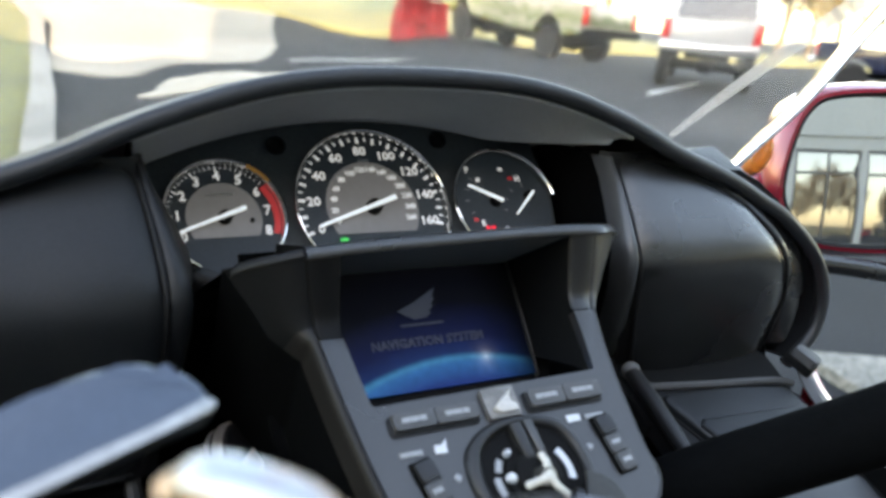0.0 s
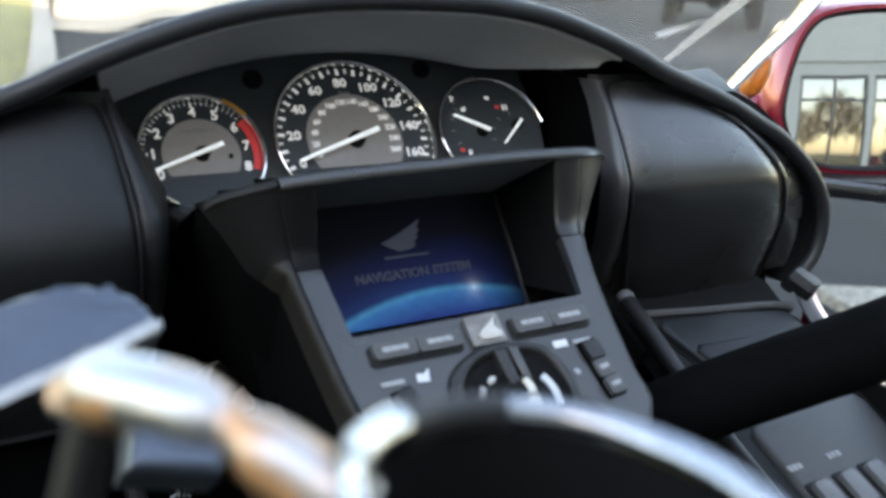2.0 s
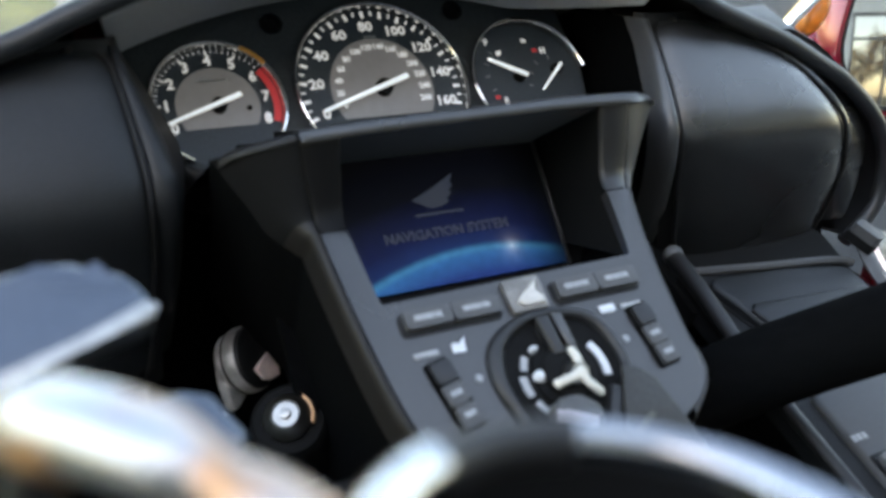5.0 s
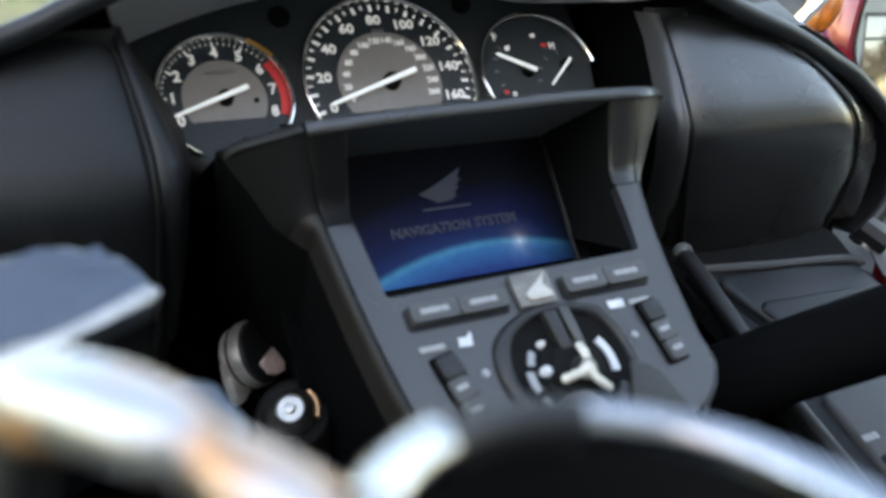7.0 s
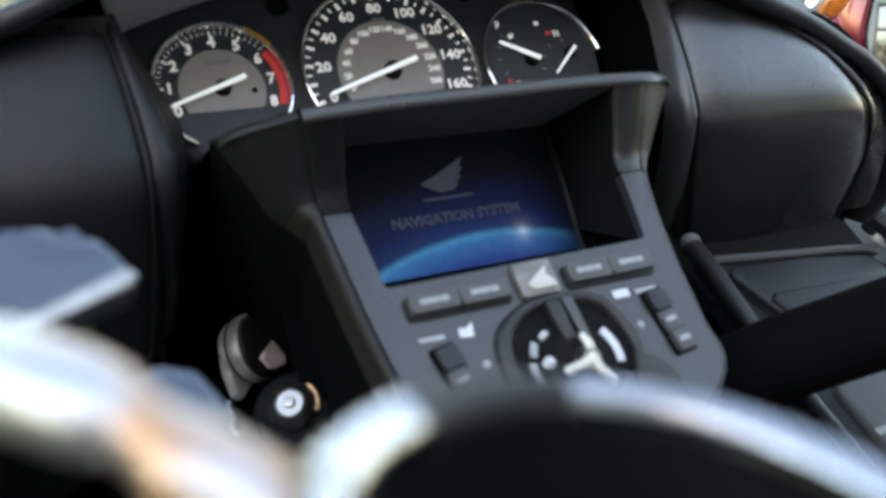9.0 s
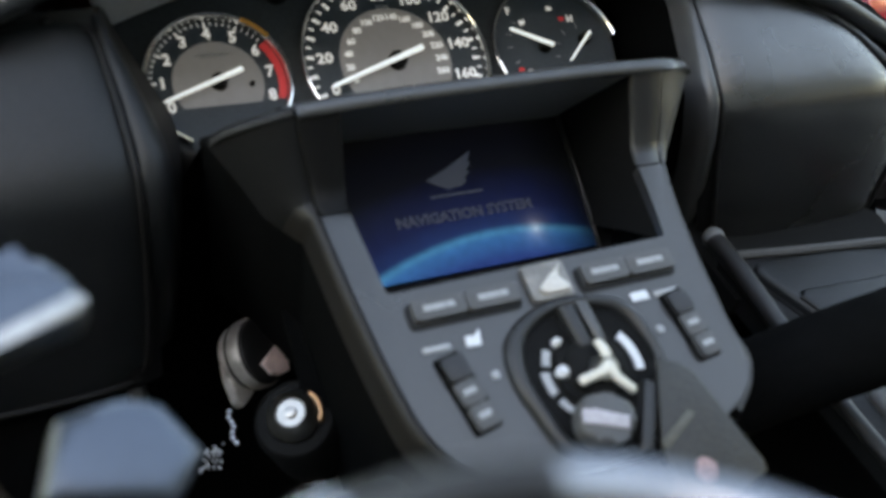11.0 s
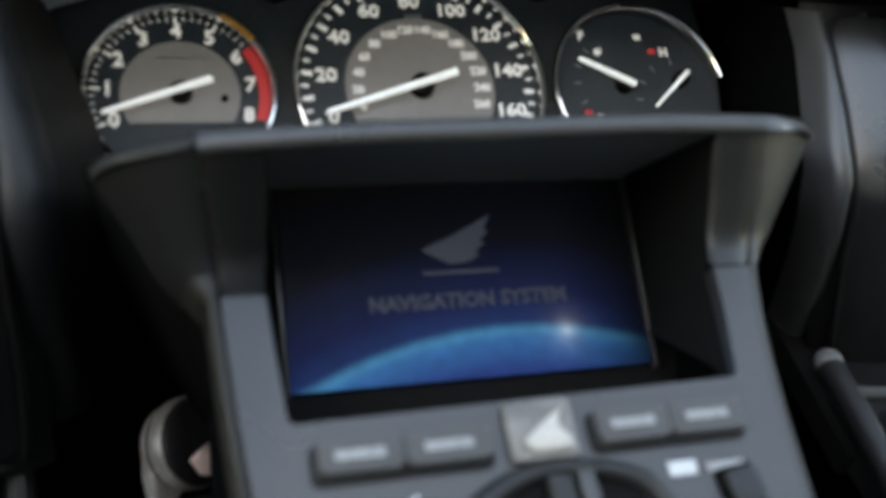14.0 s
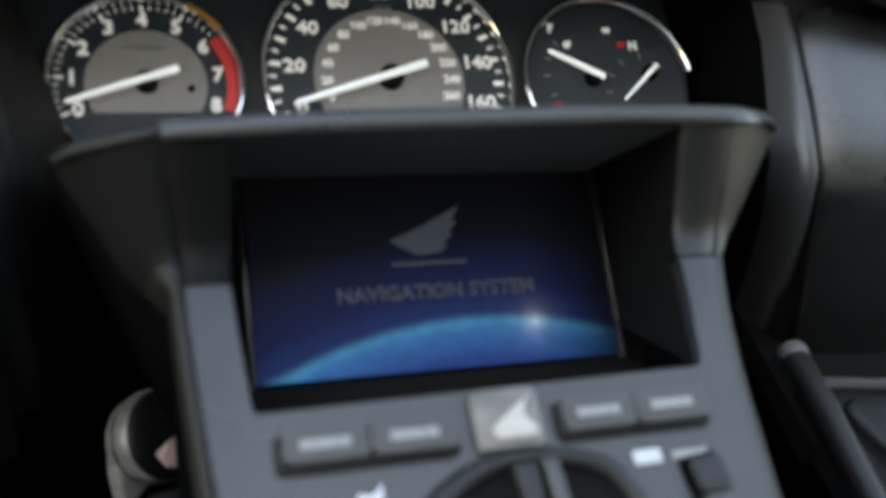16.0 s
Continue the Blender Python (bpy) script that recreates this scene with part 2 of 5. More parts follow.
def tube(bm, points, radius, seg=16, cap=True, squash=1.0, up=(0, 0, 1)):
    """A round (or squashed) bar along the points; radius may be a list."""
    pts = [Vector(v) for v in points]
    rings = []
    for i, c in enumerate(pts):
        along = (pts[min(i + 1, len(pts) - 1)] - pts[max(i - 1, 0)]).normalized()
        side = along.cross(Vector(up)).normalized()
        over = side.cross(along)
        r = radius[i] if isinstance(radius, (list, tuple)) else radius
        rings.append([bm.verts.new(c + r * (math.cos(a) * side + squash * math.sin(a) * over)) for a in (2 * math.pi * k / seg for k in range(seg))])
    for a, b in zip(rings, rings[1:]):
        for j in range(seg):
            bm.faces.new((a[j], a[(j + 1) % seg], b[(j + 1) % seg], b[j]))
    if cap:
        bm.faces.new(rings[0][::-1])
        bm.faces.new(rings[-1])
    return bm


def skin(bm, sections, thick=0.0, closed=False):
    """A sheet through rows of points; with a thickness it gets a back and edges."""
    rows = [[bm.verts.new(v) for v in row] for row in sections]
    k = len(rows[0])
    for a, b in zip(rows, rows[1:]):
        for j in range(k if closed else k - 1):
            bm.faces.new((a[j], a[(j + 1) % k], b[(j + 1) % k], b[j]))
    if thick:
        bmesh.ops.recalc_face_normals(bm, faces=bm.faces)
        bmesh.ops.solidify(bm, geom=list(bm.faces), thickness=thick)
    return bm


def rounded(x0, y0, x1, y1, r, n=5):
    """A rectangle with round corners, counter-clockwise."""
    out = []
    for cx, cy, a0 in ((x1 - r, y1 - r, 0), (x0 + r, y1 - r, 90), (x0 + r, y0 + r, 180), (x1 - r, y0 + r, 270)):
        for i in range(n + 1):
            a = radians(a0 + 90 * i / n)
            out.append((cx + r * math.cos(a), cy + r * math.sin(a)))
    return out


def frame_axes(origin, slope):
    """Local x to the right, y up a face that rises at slope degrees from level, z out of the face."""
    return pose(*origin, slope, 0, 0)


def lettering(text, size, mat, parent, m, name="lettering", depth=0.0002):
    cu = bpy.data.curves.new(name, "FONT")
    cu.body, cu.size, cu.align_x, cu.align_y, cu.extrude, cu.resolution_u, cu.offset = text, size, "CENTER", "CENTER", depth, 2, size * 0.03
    temp = bpy.data.objects.new(name, cu)
    scene.collection.objects.link(temp)
    bpy.context.view_layer.update()
    me = bpy.data.meshes.new_from_object(temp.evaluated_get(bpy.context.evaluated_depsgraph_get()))
    bpy.data.objects.remove(temp)
    bpy.data.curves.remove(cu)
    me.materials.clear()
    me.materials.append(mat)
    ob = new(name, me)
    ob.parent = parent
    ob.matrix_local = m
    return ob


# ---- ground and distance ----
ASPHALT = material("asphalt", (0.027, 0.027, 0.0275), 0.85, grain=0.5, scale=90, bump=0.6, stain=0.3, stain_scale=0.35, spec=0.1)
CONCRETE = material("concrete", (0.30, 0.265, 0.215), 0.85, grain=0.15, scale=40, bump=0.3, stain=0.15, stain_scale=0.8)
GRASS = material("grass_ground", (0.17, 0.16, 0.05), 0.9, grain=0.4, scale=8, bump=0.8, stain=0.35, stain_scale=0.25)
GRAVEL = material("pale_gravel", (0.2, 0.185, 0.155), 0.9, grain=0.6, scale=45, bump=0.9, stain=0.2, stain_scale=2)
LINE = material("road_paint", (0.7, 0.69, 0.65), 0.7, grain=0.2, scale=60, stain=0.2, stain_scale=3)


def sheet(name, outline, z, mat, label, category, thick=0.0):
    bm = bmesh.new()
    if thick:
        prism(bm, outline, z - thick, z, bevel=min(0.02, thick / 3))
    else:
        bm.faces.new([bm.verts.new((x, y, z)) for x, y in outline])
    return solo(name, bm, mat, label, category, kind="structure")


sheet("ground", [(-900, -900), (900, -900), (900, 900), (-900, 900)], 0.0, ASPHALT, "dark worn asphalt of a parking lot", "asphalt")
sheet("grass", [(-60, -3), (-2.4, -3), (-1.4, -1.0), (-0.65, 0.8), (-0.05, 2.6), (0.36, 6.0), (0.67, 9.3), (1.59, 17.1), (2.08, 30), (60, 30.5), (60, 200), (-200, 200), (-200, -3)], 0.06, GRASS, "sunlit dry green grass verge", "grass", 0.1)
sheet("pavement", [(-2.39, -3.0), (-2.2, -3.0), (-1.2, -1.0), (-0.46, 0.8), (0.14, 2.6), (0.9, 9.4), (1.85, 17.3), (2.5, 29.9), (2.1, 29.9), (1.6, 17.1), (0.68, 9.3), (-0.04, 2.6), (-0.64, 0.8), (-1.39, -1.0)], 0.12, CONCRETE, "pale concrete kerb strip beside the grass", "kerb", 0.14)
PALE = material("pale_drive", (0.36, 0.31, 0.235), 0.85, grain=0.15, scale=30, bump=0.3, stain=0.15, stain_scale=0.5)
sheet("driveway", [(1.0, 10.6), (3.0, 11.9), (4.6, 14.2), (6.3, 18.0), (8.2, 24.0), (10.5, 29.95), (2.62, 29.95), (2.02, 17.5)], 0.012, PALE, "sunlit pale concrete driveway", "driveway", 0.03)
sheet("sun_patch", [(1.6, 8.6), (2.1, 9.8), (3.4, 11.4), (4.35, 12), (3.1, 9.6), (2, 8.5)], 0.012, material("sun_patch_pale", (0.42, 0.36, 0.27), 0.85, grain=0.15, scale=30, bump=0.3, stain=0.2, stain_scale=1), "painted patch of sunlight on the asphalt", "concrete", 0.02)
sheet("gravel_bed", [(2.2, -3.0), (2.55, -3), (2.62, 1.3), (2.72, 1.72), (3.1, 1.55), (3.6, 1.2), (4.2, -3)], 0.05, GRAVEL, "pale gravel bed beside the asphalt", "gravel", 0.08)
for i, (x, y, a) in enumerate(((13.2, 13.4, 35), (20.5, 15.6, 35), (7.5, 16.5, 35))):
    bm = bmesh.new()
    box(bm, (0, 0, 0.003), (4.8, 0.11, 0.006))
    solo("parking_line", bm, LINE, "worn white parking line on asphalt", "road marking", pose(x, y, 0, 0, 0, a), "parking lines", "structure")

FAR_TREE = material("tree_leaves", (0.11, 0.085, 0.03), 0.8, grain=0.5, scale=3, stain=0.3, stain_scale=0.5)
BARK = material("bark", (0.09, 0.07, 0.05), 0.9, grain=0.4, scale=20, bump=0.6)


def tree(x, y, h, seed):
    rnd = random.Random(seed)
    t = thing("tree", "autumn tree with yellow-brown leaves", "tree", pose(x, y, 0), "trees behind the lot")
    bm = bmesh.new()
    tube(bm, [(0, 0, 0), (0.1, 0, h * 0.25), (0, 0.1, h * 0.55), (0.1, 0, h * 0.85)], [h * 0.028, h * 0.022, h * 0.014, h * 0.004], 8)
    for k in range(9):
        a, z0 = rnd.uniform(0, 6.28), h * rnd.uniform(0.25, 0.6)
        d = Vector((math.cos(a), math.sin(a), 0))
        tube(bm, [Vector((0, 0, z0)), d * h * 0.12 + Vector((0, 0, z0 + h * 0.1)), d * h * 0.26 + Vector((0, 0, z0 + h * 0.25))], [h * 0.011, h * 0.007, h * 0.002], 5)
    part("trunk", bm, BARK, t)
    bm = bmesh.new()
    for k in range(1500):
        a, b = rnd.uniform(0, 6.28), rnd.uniform(-1, 1)
        r = rnd.uniform(0.55, 1.0) * (1 + 0.25 * math.sin(3 * a + seed) * math.cos(4 * b))
        c = Vector((math.cos(a) * r * h * 0.3 * math.sqrt(1 - b * b * 0.8), math.sin(a) * r * h * 0.3 * math.sqrt(1 - b * b * 0.8), h * 0.64 + b * r * h * 0.34))
        q = Euler((rnd.uniform(0, 6), rnd.uniform(0, 6), 0)).to_matrix()
        s = h * rnd.uniform(0.014, 0.03)
        bm.faces.new([bm.verts.new(c + q @ Vector(v)) for v in ((-s, 0, 0), (0, -s * 0.6, s * 0.2), (s, 0, 0), (0, s * 0.6, s * 0.2))])
    part("crown", bm, FAR_TREE, t)


for i, (x, y, h) in enumerate((-30 + 5.2 * k, 47 + 6 * math.sin(k * 2.4), 9.5 + 2.5 * math.sin(k * 1.7)) for k in range(22)):
    tree(x, y, h, i)

# ---- building behind the rider, seen in the mirror ----
STUCCO = material("grey_stucco", (0.235, 0.232, 0.221), 0.85, grain=0.08, scale=25, bump=0.3, stain=0.06, stain_scale=0.6)
FRAME_DARK = material("dark_window_frame", (0.03, 0.03, 0.032), 0.4, metal=0.5, grain=0.1)
PANE = material("dark_window_pane", (0.02, 0.022, 0.025), 0.03, coat=1.0, spec=1.0)
WALL_Y, WALL_H = -11.5, 9.2
bm = bmesh.new()
spans = [(1.27 + 2.25 * i, 1.27 + 2.25 * i + 2.05) for i in range(18)]
box(bm, (9.5, WALL_Y - 0.2, (WALL_H + 3.15) / 2), (72, 0.4, WALL_H - 3.15))
box(bm, (9.5, WALL_Y - 0.2, 0.15), (72, 0.4, 0.3))
edge = -26.5
for a, b in spans + [(45.5, 45.5)]:
    box(bm, ((edge + a) / 2, WALL_Y - 0.2, 1.725), (a - edge, 0.4, 2.85))
    edge = b
box(bm, (9.5, WALL_Y + 0.03, 3.55), (72, 0.06, 0.06), bevel=0.01)
box(bm, (9.5, WALL_Y + 0.1, WALL_H - 0.1), (72.4, 0.3, 0.25), bevel=0.03)
solo("wall_south", bm, STUCCO, "pale grey stucco front of a showroom", "wall", kind="structure")
bm = bmesh.new()
box(bm, (9.5, WALL_Y - 6.5, WALL_H / 2), (72, 12.2, WALL_H - 0.4))
solo("wall_back", bm, STUCCO, "plain grey block of the showroom", "wall", kind="structure")
bm = bmesh.new()
box(bm, (20.5, WALL_Y - 6.9, 12.2), (50, 12.2, 6.4))
box(bm, (20.5, WALL_Y - 0.75, 15.5), (50.4, 0.3, 0.3), bevel=0.03)
solo("wall_sky_block", bm, STUCCO, "unseen block above the showroom, added to cut sky light", "wall", kind="structure")
for i, (a, b) in enumerate(spans):
    w = thing(f"window_{i + 1}", "wide dark-framed showroom window", "window", pose((a + b) / 2, WALL_Y - 0.12, 1.725), kind="structure")
    half = (b - a) / 2
    bm = bmesh.new()
    for x in (-half + 0.03, 0, half - 0.03):
        box(bm, (x, 0, 0), (0.07, 0.1, 2.85))
    for z in (-1.39, 0.78, 1.39):
        box(bm, (0, 0, z), (2 * half, 0.09, 0.07))
    part("window_frame", bm, FRAME_DARK, w)
    for k in (-1, 1):
        bm = bmesh.new()
        box(bm, (k * half / 2, -0.01, 0), (half - 0.05, 0.012, 2.75))
        part("pane", bm, PANE, w)

# ---- vehicles on the lot ----
TYRE = material("tyre_rubber", (0.015, 0.015, 0.015), 0.8, grain=0.3, scale=60, bump=0.3)
RIM = material("alloy_rim", (0.55, 0.55, 0.56), 0.3, metal=0.9, grain=0.1)
CARGLASS = material("car_glass", (0.012, 0.014, 0.016), 0.05, coat=1.0)
TAIL = material("tail_lamp_red", (0.6, 0.02, 0.02), 0.2, coat=1.0)
WHITE_PAINT = material("white_car_paint", (0.45, 0.44, 0.425), 0.25, coat=1.0, stain=0.05, stain_scale=1)
BLUE_PAINT = material("dark_blue_car_paint", (0.012, 0.016, 0.04), 0.2, coat=1.0, stain=0.1, stain_scale=1)
PLOW_RED = material("plow_red_paint", (0.42, 0.02, 0.025), 0.4, stain=0.2, stain_scale=3)


def wrap_paint():
    """White bodywork with a green and orange wrap print along its sides."""
    m = material("wrapped_car_paint", (0.6, 0.6, 0.55), 0.3, coat=1.0)
    nt = m.node_tree
    tc, sep, ramp = nt.nodes.new("ShaderNodeTexCoord"), nt.nodes.new("ShaderNodeSeparateXYZ"), nt.nodes.new("ShaderNodeValToRGB")
    n = nt.nodes.new("ShaderNodeTexNoise")
    n.inputs["Scale"].default_value = 3.2
    add = nt.nodes.new("ShaderNodeMath")
    add.operation = "MULTIPLY_ADD"
    add.inputs[1].default_value = 0.5
    nt.links.new(tc.outputs["Object"], sep.inputs[0])
    nt.links.new(tc.outputs["Object"], n.inputs["Vector"])
    nt.links.new(n.outputs["Fac"], add.inputs[0])
    nt.links.new(sep.outputs["Z"], add.inputs[2])
    for e, (pos, col) in zip((ramp.color_ramp.elements[0], ramp.color_ramp.elements[1]), ((0.40, (0.3, 0.06, 0.02, 1)), (1.5, (0.4, 0.4, 0.37, 1)))):
        e.position, e.color = min(pos, 1.0), col
    for pos, col in ((0.50, (0.36, 0.13, 0.03, 1)), (0.57, (0.08, 0.13, 0.03, 1)), (0.68, (0.3, 0.3, 0.25, 1)), (0.78, (0.09, 0.13, 0.05, 1)), (0.88, (0.32, 0.32, 0.28, 1))):
        e = ramp.color_ramp.elements.new(pos)
        e.color = col
    sc = nt.nodes.new("ShaderNodeMath")
    sc.operation = "MULTIPLY"
    sc.inputs[1].default_value = 0.62
    nt.links.new(add.outputs[0], sc.inputs[0])
    nt.links.new(sc.outputs[0], ramp.inputs[0])
    nt.links.new(ramp.outputs[0], nt.nodes["Principled BSDF"].inputs["Base Color"])
    return m


def pickup(label, paint, m, lift=0.0, bumper=SILVER):
    """A crew-cab pickup, its nose towards local +x, its rear axle at x = -1.75."""
    t = thing("pickup_truck", label, "pickup truck", m, "parked pickups")
    L0, r = lift, 0.39 + lift * 0.25
    side = [(-2.85, 0.62), (-2.35, 0.55)]
    for c in (-1.75, 1.85):
        side += [(c + (r + 0.09) * math.cos(a), 0.42 + (r + 0.09) * math.sin(a)) for a in [radians(165 - 15 * k) for k in range(11)]]
    side += [(2.55, 0.5), (2.78, 0.6), (2.82, 0.95), (2.7, 1.12), (1.35, 1.22), (-2.85, 1.2)]
    bm = bmesh.new()
    prism(bm, side, -0.96, 0.96, Matrix.Translation((0, 0, L0)) @ pose(0, 0, 0, 90), 0.05)
    part("body", bm, paint, t)
    bm = bmesh.new()
    skin(bm, [[(-0.75, s * 0.93, 1.2 + L0), (-0.62, s * 0.78, 1.82 + L0), (0.55, s * 0.78, 1.84 + L0), (1.38, s * 0.93, 1.22 + L0)] for s in (-1, -0.5, 0, 0.5, 1)])
    for s in (-1, 1):
        bm.faces.new([bm.verts.new(v) for v in ((-0.75, s * 0.93, 1.2 + L0), (-0.62, s * 0.78, 1.82 + L0), (0.55, s * 0.78, 1.84 + L0), (1.38, s * 0.93, 1.22 + L0))])
    part("cab", bm, paint, t)
    for s in (-1, 1):
        for x0, x1, u0, u1 in ((-0.62, 0.2, -0.54, 0.2), (0.26, 1.12, 0.26, 0.52)):
            bm = bmesh.new()
            o = s * 0.012
            bm.faces.new([bm.verts.new(v) for v in ((x0, s * 0.92 + o, 1.26 + L0), (x1, s * 0.92 + o, 1.26 + L0), (u1, s * 0.80 + o, 1.77 + L0), (u0, s * 0.80 + o, 1.77 + L0))])
            part("side_window", bm, CARGLASS, t)
    for name, q in (("rear_window", [(-0.745, -0.8, 1.27), (-0.745, 0.8, 1.27), (-0.64, 0.7, 1.77), (-0.64, -0.7, 1.77)]), ("windscreen", [(1.33, -0.82, 1.27), (1.33, 0.82, 1.27), (0.63, 0.7, 1.8), (0.63, -0.7, 1.8)])):
        bm = bmesh.new()
        o = -0.02 if name == "rear_window" else 0.02
        bm.faces.new([bm.verts.new((x + o, y, z + L0)) for x, y, z in q])
        part(name, bm, CARGLASS, t)
    bm = bmesh.new()
    box(bm, (-2.93, 0, 0.62 + L0), (0.2, 1.9, 0.2), bevel=0.04)
    part("rear_bumper", bm, bumper, t)
    bm = bmesh.new()
    box(bm, (2.85, 0, 0.6 + L0), (0.2, 1.9, 0.25), bevel=0.05)
    part("front_bumper", bm, bumper, t)
    bm = bmesh.new()
    box(bm, (-2.87, 0, 0.96 + L0), (0.04, 1.5, 0.42), bevel=0.02)
    part("tailgate", bm, paint, t)
    for s in (-1, 1):
        bm = bmesh.new()
        box(bm, (-2.86, s * 0.86, 0.98 + L0), (0.07, 0.16, 0.4), bevel=0.02)
        part("tail_lamp", bm, TAIL, t)
    bm = bmesh.new()
    box(bm, (-0.2, 0, 0.45 + L0), (4.6, 0.9, 0.2), bevel=0.03)
    for x in (-1.75, 1.85):
        tube(bm, [(x, -0.8, r), (x, 0.8, r)], 0.07, 10)
        box(bm, (x, 0, r), (0.3, 0.3, 0.3), bevel=0.08)
    part("chassis", bm, MATTE, t)
    for x in (-1.75, 1.85):
        for s in (-1, 1):
            wm = pose(x, s * 0.84, r, 90 if s < 0 else -90)
            bm = bmesh.new()
            lathe(bm, [(r * 0.58, -0.12), (r * 0.92, -0.13), (r, -0.09), (r, 0.09), (r * 0.92, 0.13), (r * 0.58, 0.12)], 32, wm)
            wheel = part("tyre", bm, TYRE, t)
            bm = bmesh.new()
            lathe(bm, [(r * 0.6, 0.06), (r * 0.57, 0.115), (r * 0.5, 0.07), (0.1, 0.05), (0.07, 0.1), (0.0, 0.1)], 24, wm)
            for k in range(5):
                box(bm, (r * 0.3, 0, 0.08), (r * 0.45, 0.07, 0.05), wm @ pose(0, 0, 0, 0, 0, 72 * k), 0.012)
            part("rim", bm, RIM, wheel, "spoked alloy rim")
    return t


pickup("pickup with green and orange printed wrap, parked on asphalt", wrap_paint(), pose(17.3, 24.9, 0, 0, 0, 98) @ Matrix.Scale(1.25, 4), 0.12, MATTE)
pickup("white pickup seen from behind, parked on asphalt", WHITE_PAINT, pose(15.35, 14.85, 0, 0, 0, 44), 0.33)
pickup("dark blue pickup parked at a kerb", BLUE_PAINT, pose(24.3, 15.5, 0, 0, 0, -54), 0.1)
plow = thing("snow_plow", "red steel snow plow blade mounted low", "snow plow", pose(13.9, 26.2, 0, 0, 0, 111))
bm = bmesh.new()
skin(bm, [[(0.35 * math.cos(radians(a)) - 0.2, y, 0.48 + 0.45 * math.sin(radians(a))) for a in range(-75, 80, 15)] for y in (-1.2, -0.6, 0, 0.6, 1.2)], 0.02)
part("blade", bm, PLOW_RED, plow)
for y in (-1.1, -0.4, 0.4, 1.1):
    bm = bmesh.new()
    box(bm, (-0.02, y, 0.45), (0.1, 0.06, 0.8), bevel=0.01)
    part("rib", bm, PLOW_RED, plow)
bm = bmesh.new()
box(bm, (-0.25, 0, 0.35), (0.6, 0.2, 0.12))
part("mount", bm, PLOW_RED, plow)


# ---- the motorcycle ----
bike = thing("motorcycle", "red touring motorcycle with black dash and chrome trim", "motorcycle", LEAN)
MID = 0.006
GAUGE = frame_axes((0, 0.0083, 1.0541), 54.5)
PANEL = frame_axes((0, -0.15, 1.0078), 39.2)
SCREEN = frame_axes((0, -0.06, 1.0117), 52.7) @ Matrix.Translation((0.0065, -0.0275, 0))

# Rolled front edge of the dash, symmetric about the middle.
EDGE = [(0, 1.1655), (0.055, 1.1635), (0.10, 1.1565), (0.143, 1.1435), (0.175, 1.131), (0.2, 1.120), (0.256, 1.100), (0.295, 1.082), (0.322, 1.0685), (0.362, 1.038), (0.382, 1.005), (0.379, 0.97), (0.352, 0.945)]
rim_pts = smooth_line([(MID - d, -0.04, z) for d, z in EDGE[::-1]] + [(MID + d, -0.04, z) for d, z in EDGE[1:]], 5)
bm = bmesh.new()
tube(bm, rim_pts, 0.0058, 14, up=(0, 1, 0))
part("dash_edge", bm, EDGE_SKIN, bike, "rolled black edge of the dash")
# Outer skin from the edge forwards and down to the base of the windshield.
bm = bmesh.new()
rows = []
for k, (dy, dz, grow) in enumerate(((0.0, 0.004, 0.0), (0.04, 0.0, 0.01), (0.12, -0.028, 0.02), (0.25, -0.09, 0.03), (0.4, -0.2, 0.0))):
    rows.append([(p.x * (1 + grow), p.y + dy, p.z + dz) for p in rim_pts])
skin(bm, rows, 0.004)
part("dash_cover", bm, DULL, bike, "black moulded dash cover")
# Inner hood from the edge down to the instrument panel.
bm = bmesh.new()
inner = [p for p in rim_pts if abs(p.x - MID) < 0.168]
rows = []
for f in (0.0, 0.12, 0.5, 1.0):
    row = []
    for p in inner:
        u = (p.x - MID) / 0.168
        low = Vector((MID + u * 0.155, 0.061 - 0.027 * u * u, 1.130 - 0.027 * u * u))
        a = Vector((p.x, p.y + 0.004, p.z - 0.0045))
        q = a.lerp(low, f * (1 - 0.8 * max(0.0, (u - 0.62) / 0.38) ** 1.5))
        if 0 < f < 1:
            q += Vector((0, 0.008, 0.001))
        row.append(q)
    rows.append(row)
skin(bm, rows, 0.003)
part("hood", bm, HOODGREY, bike, "dark grey inner hood above the gauges")

# Instrument panel and its three gauges.
bm = bmesh.new()
prism(bm, [(-0.0926 + 0.0402 * math.cos(radians(a)), 0.0246 + 0.0402 * math.sin(radians(a))) for a in range(190, 272, 9)] + [(-0.06, -0.0156), (0.150, -0.0156), (0.155, 0.03), (0.148, 0.084), (0.08, 0.102), (0.006, 0.108), (-0.07, 0.102), (-0.14, 0.084), (-0.148, 0.03)], -0.03, -0.004, GAUGE, 0.003)
part("instrument_panel", bm, FACIA, bike, "black instrument panel")
bm = bmesh.new()
rows = []
for a in range(196, 277, 8):
    c, w = math.cos(radians(a)), math.sin(radians(a))
    rows.append([GAUGE @ Vector((-0.0926 + r * c, 0.0246 + r * w, n)) for r, n in ((0.0392, -0.0035), (0.0410, 0.0010), (0.0440, 0.0015), (0.0480, -0.0020), (0.0530, -0.0100), (0.0560, -0.0240))])
skin(bm, rows)
part("gauge_collar", bm, FLANK, bike, "dark rolled collar under the tachometer", sharp=80)
for x, v in ((-0.052, 0.073), (0.068, 0.077)):
    bm = bmesh.new()
    lathe(bm, [(0.0055, -0.004), (0.0065, -0.002), (0.0065, -0.001), (0.0048, -0.001), (0.0042, -0.003), (0, -0.003)], 20, GAUGE @ Matrix.Translation((x, v, 0)))
    part("panel_stud", bm, MATTE, bike)


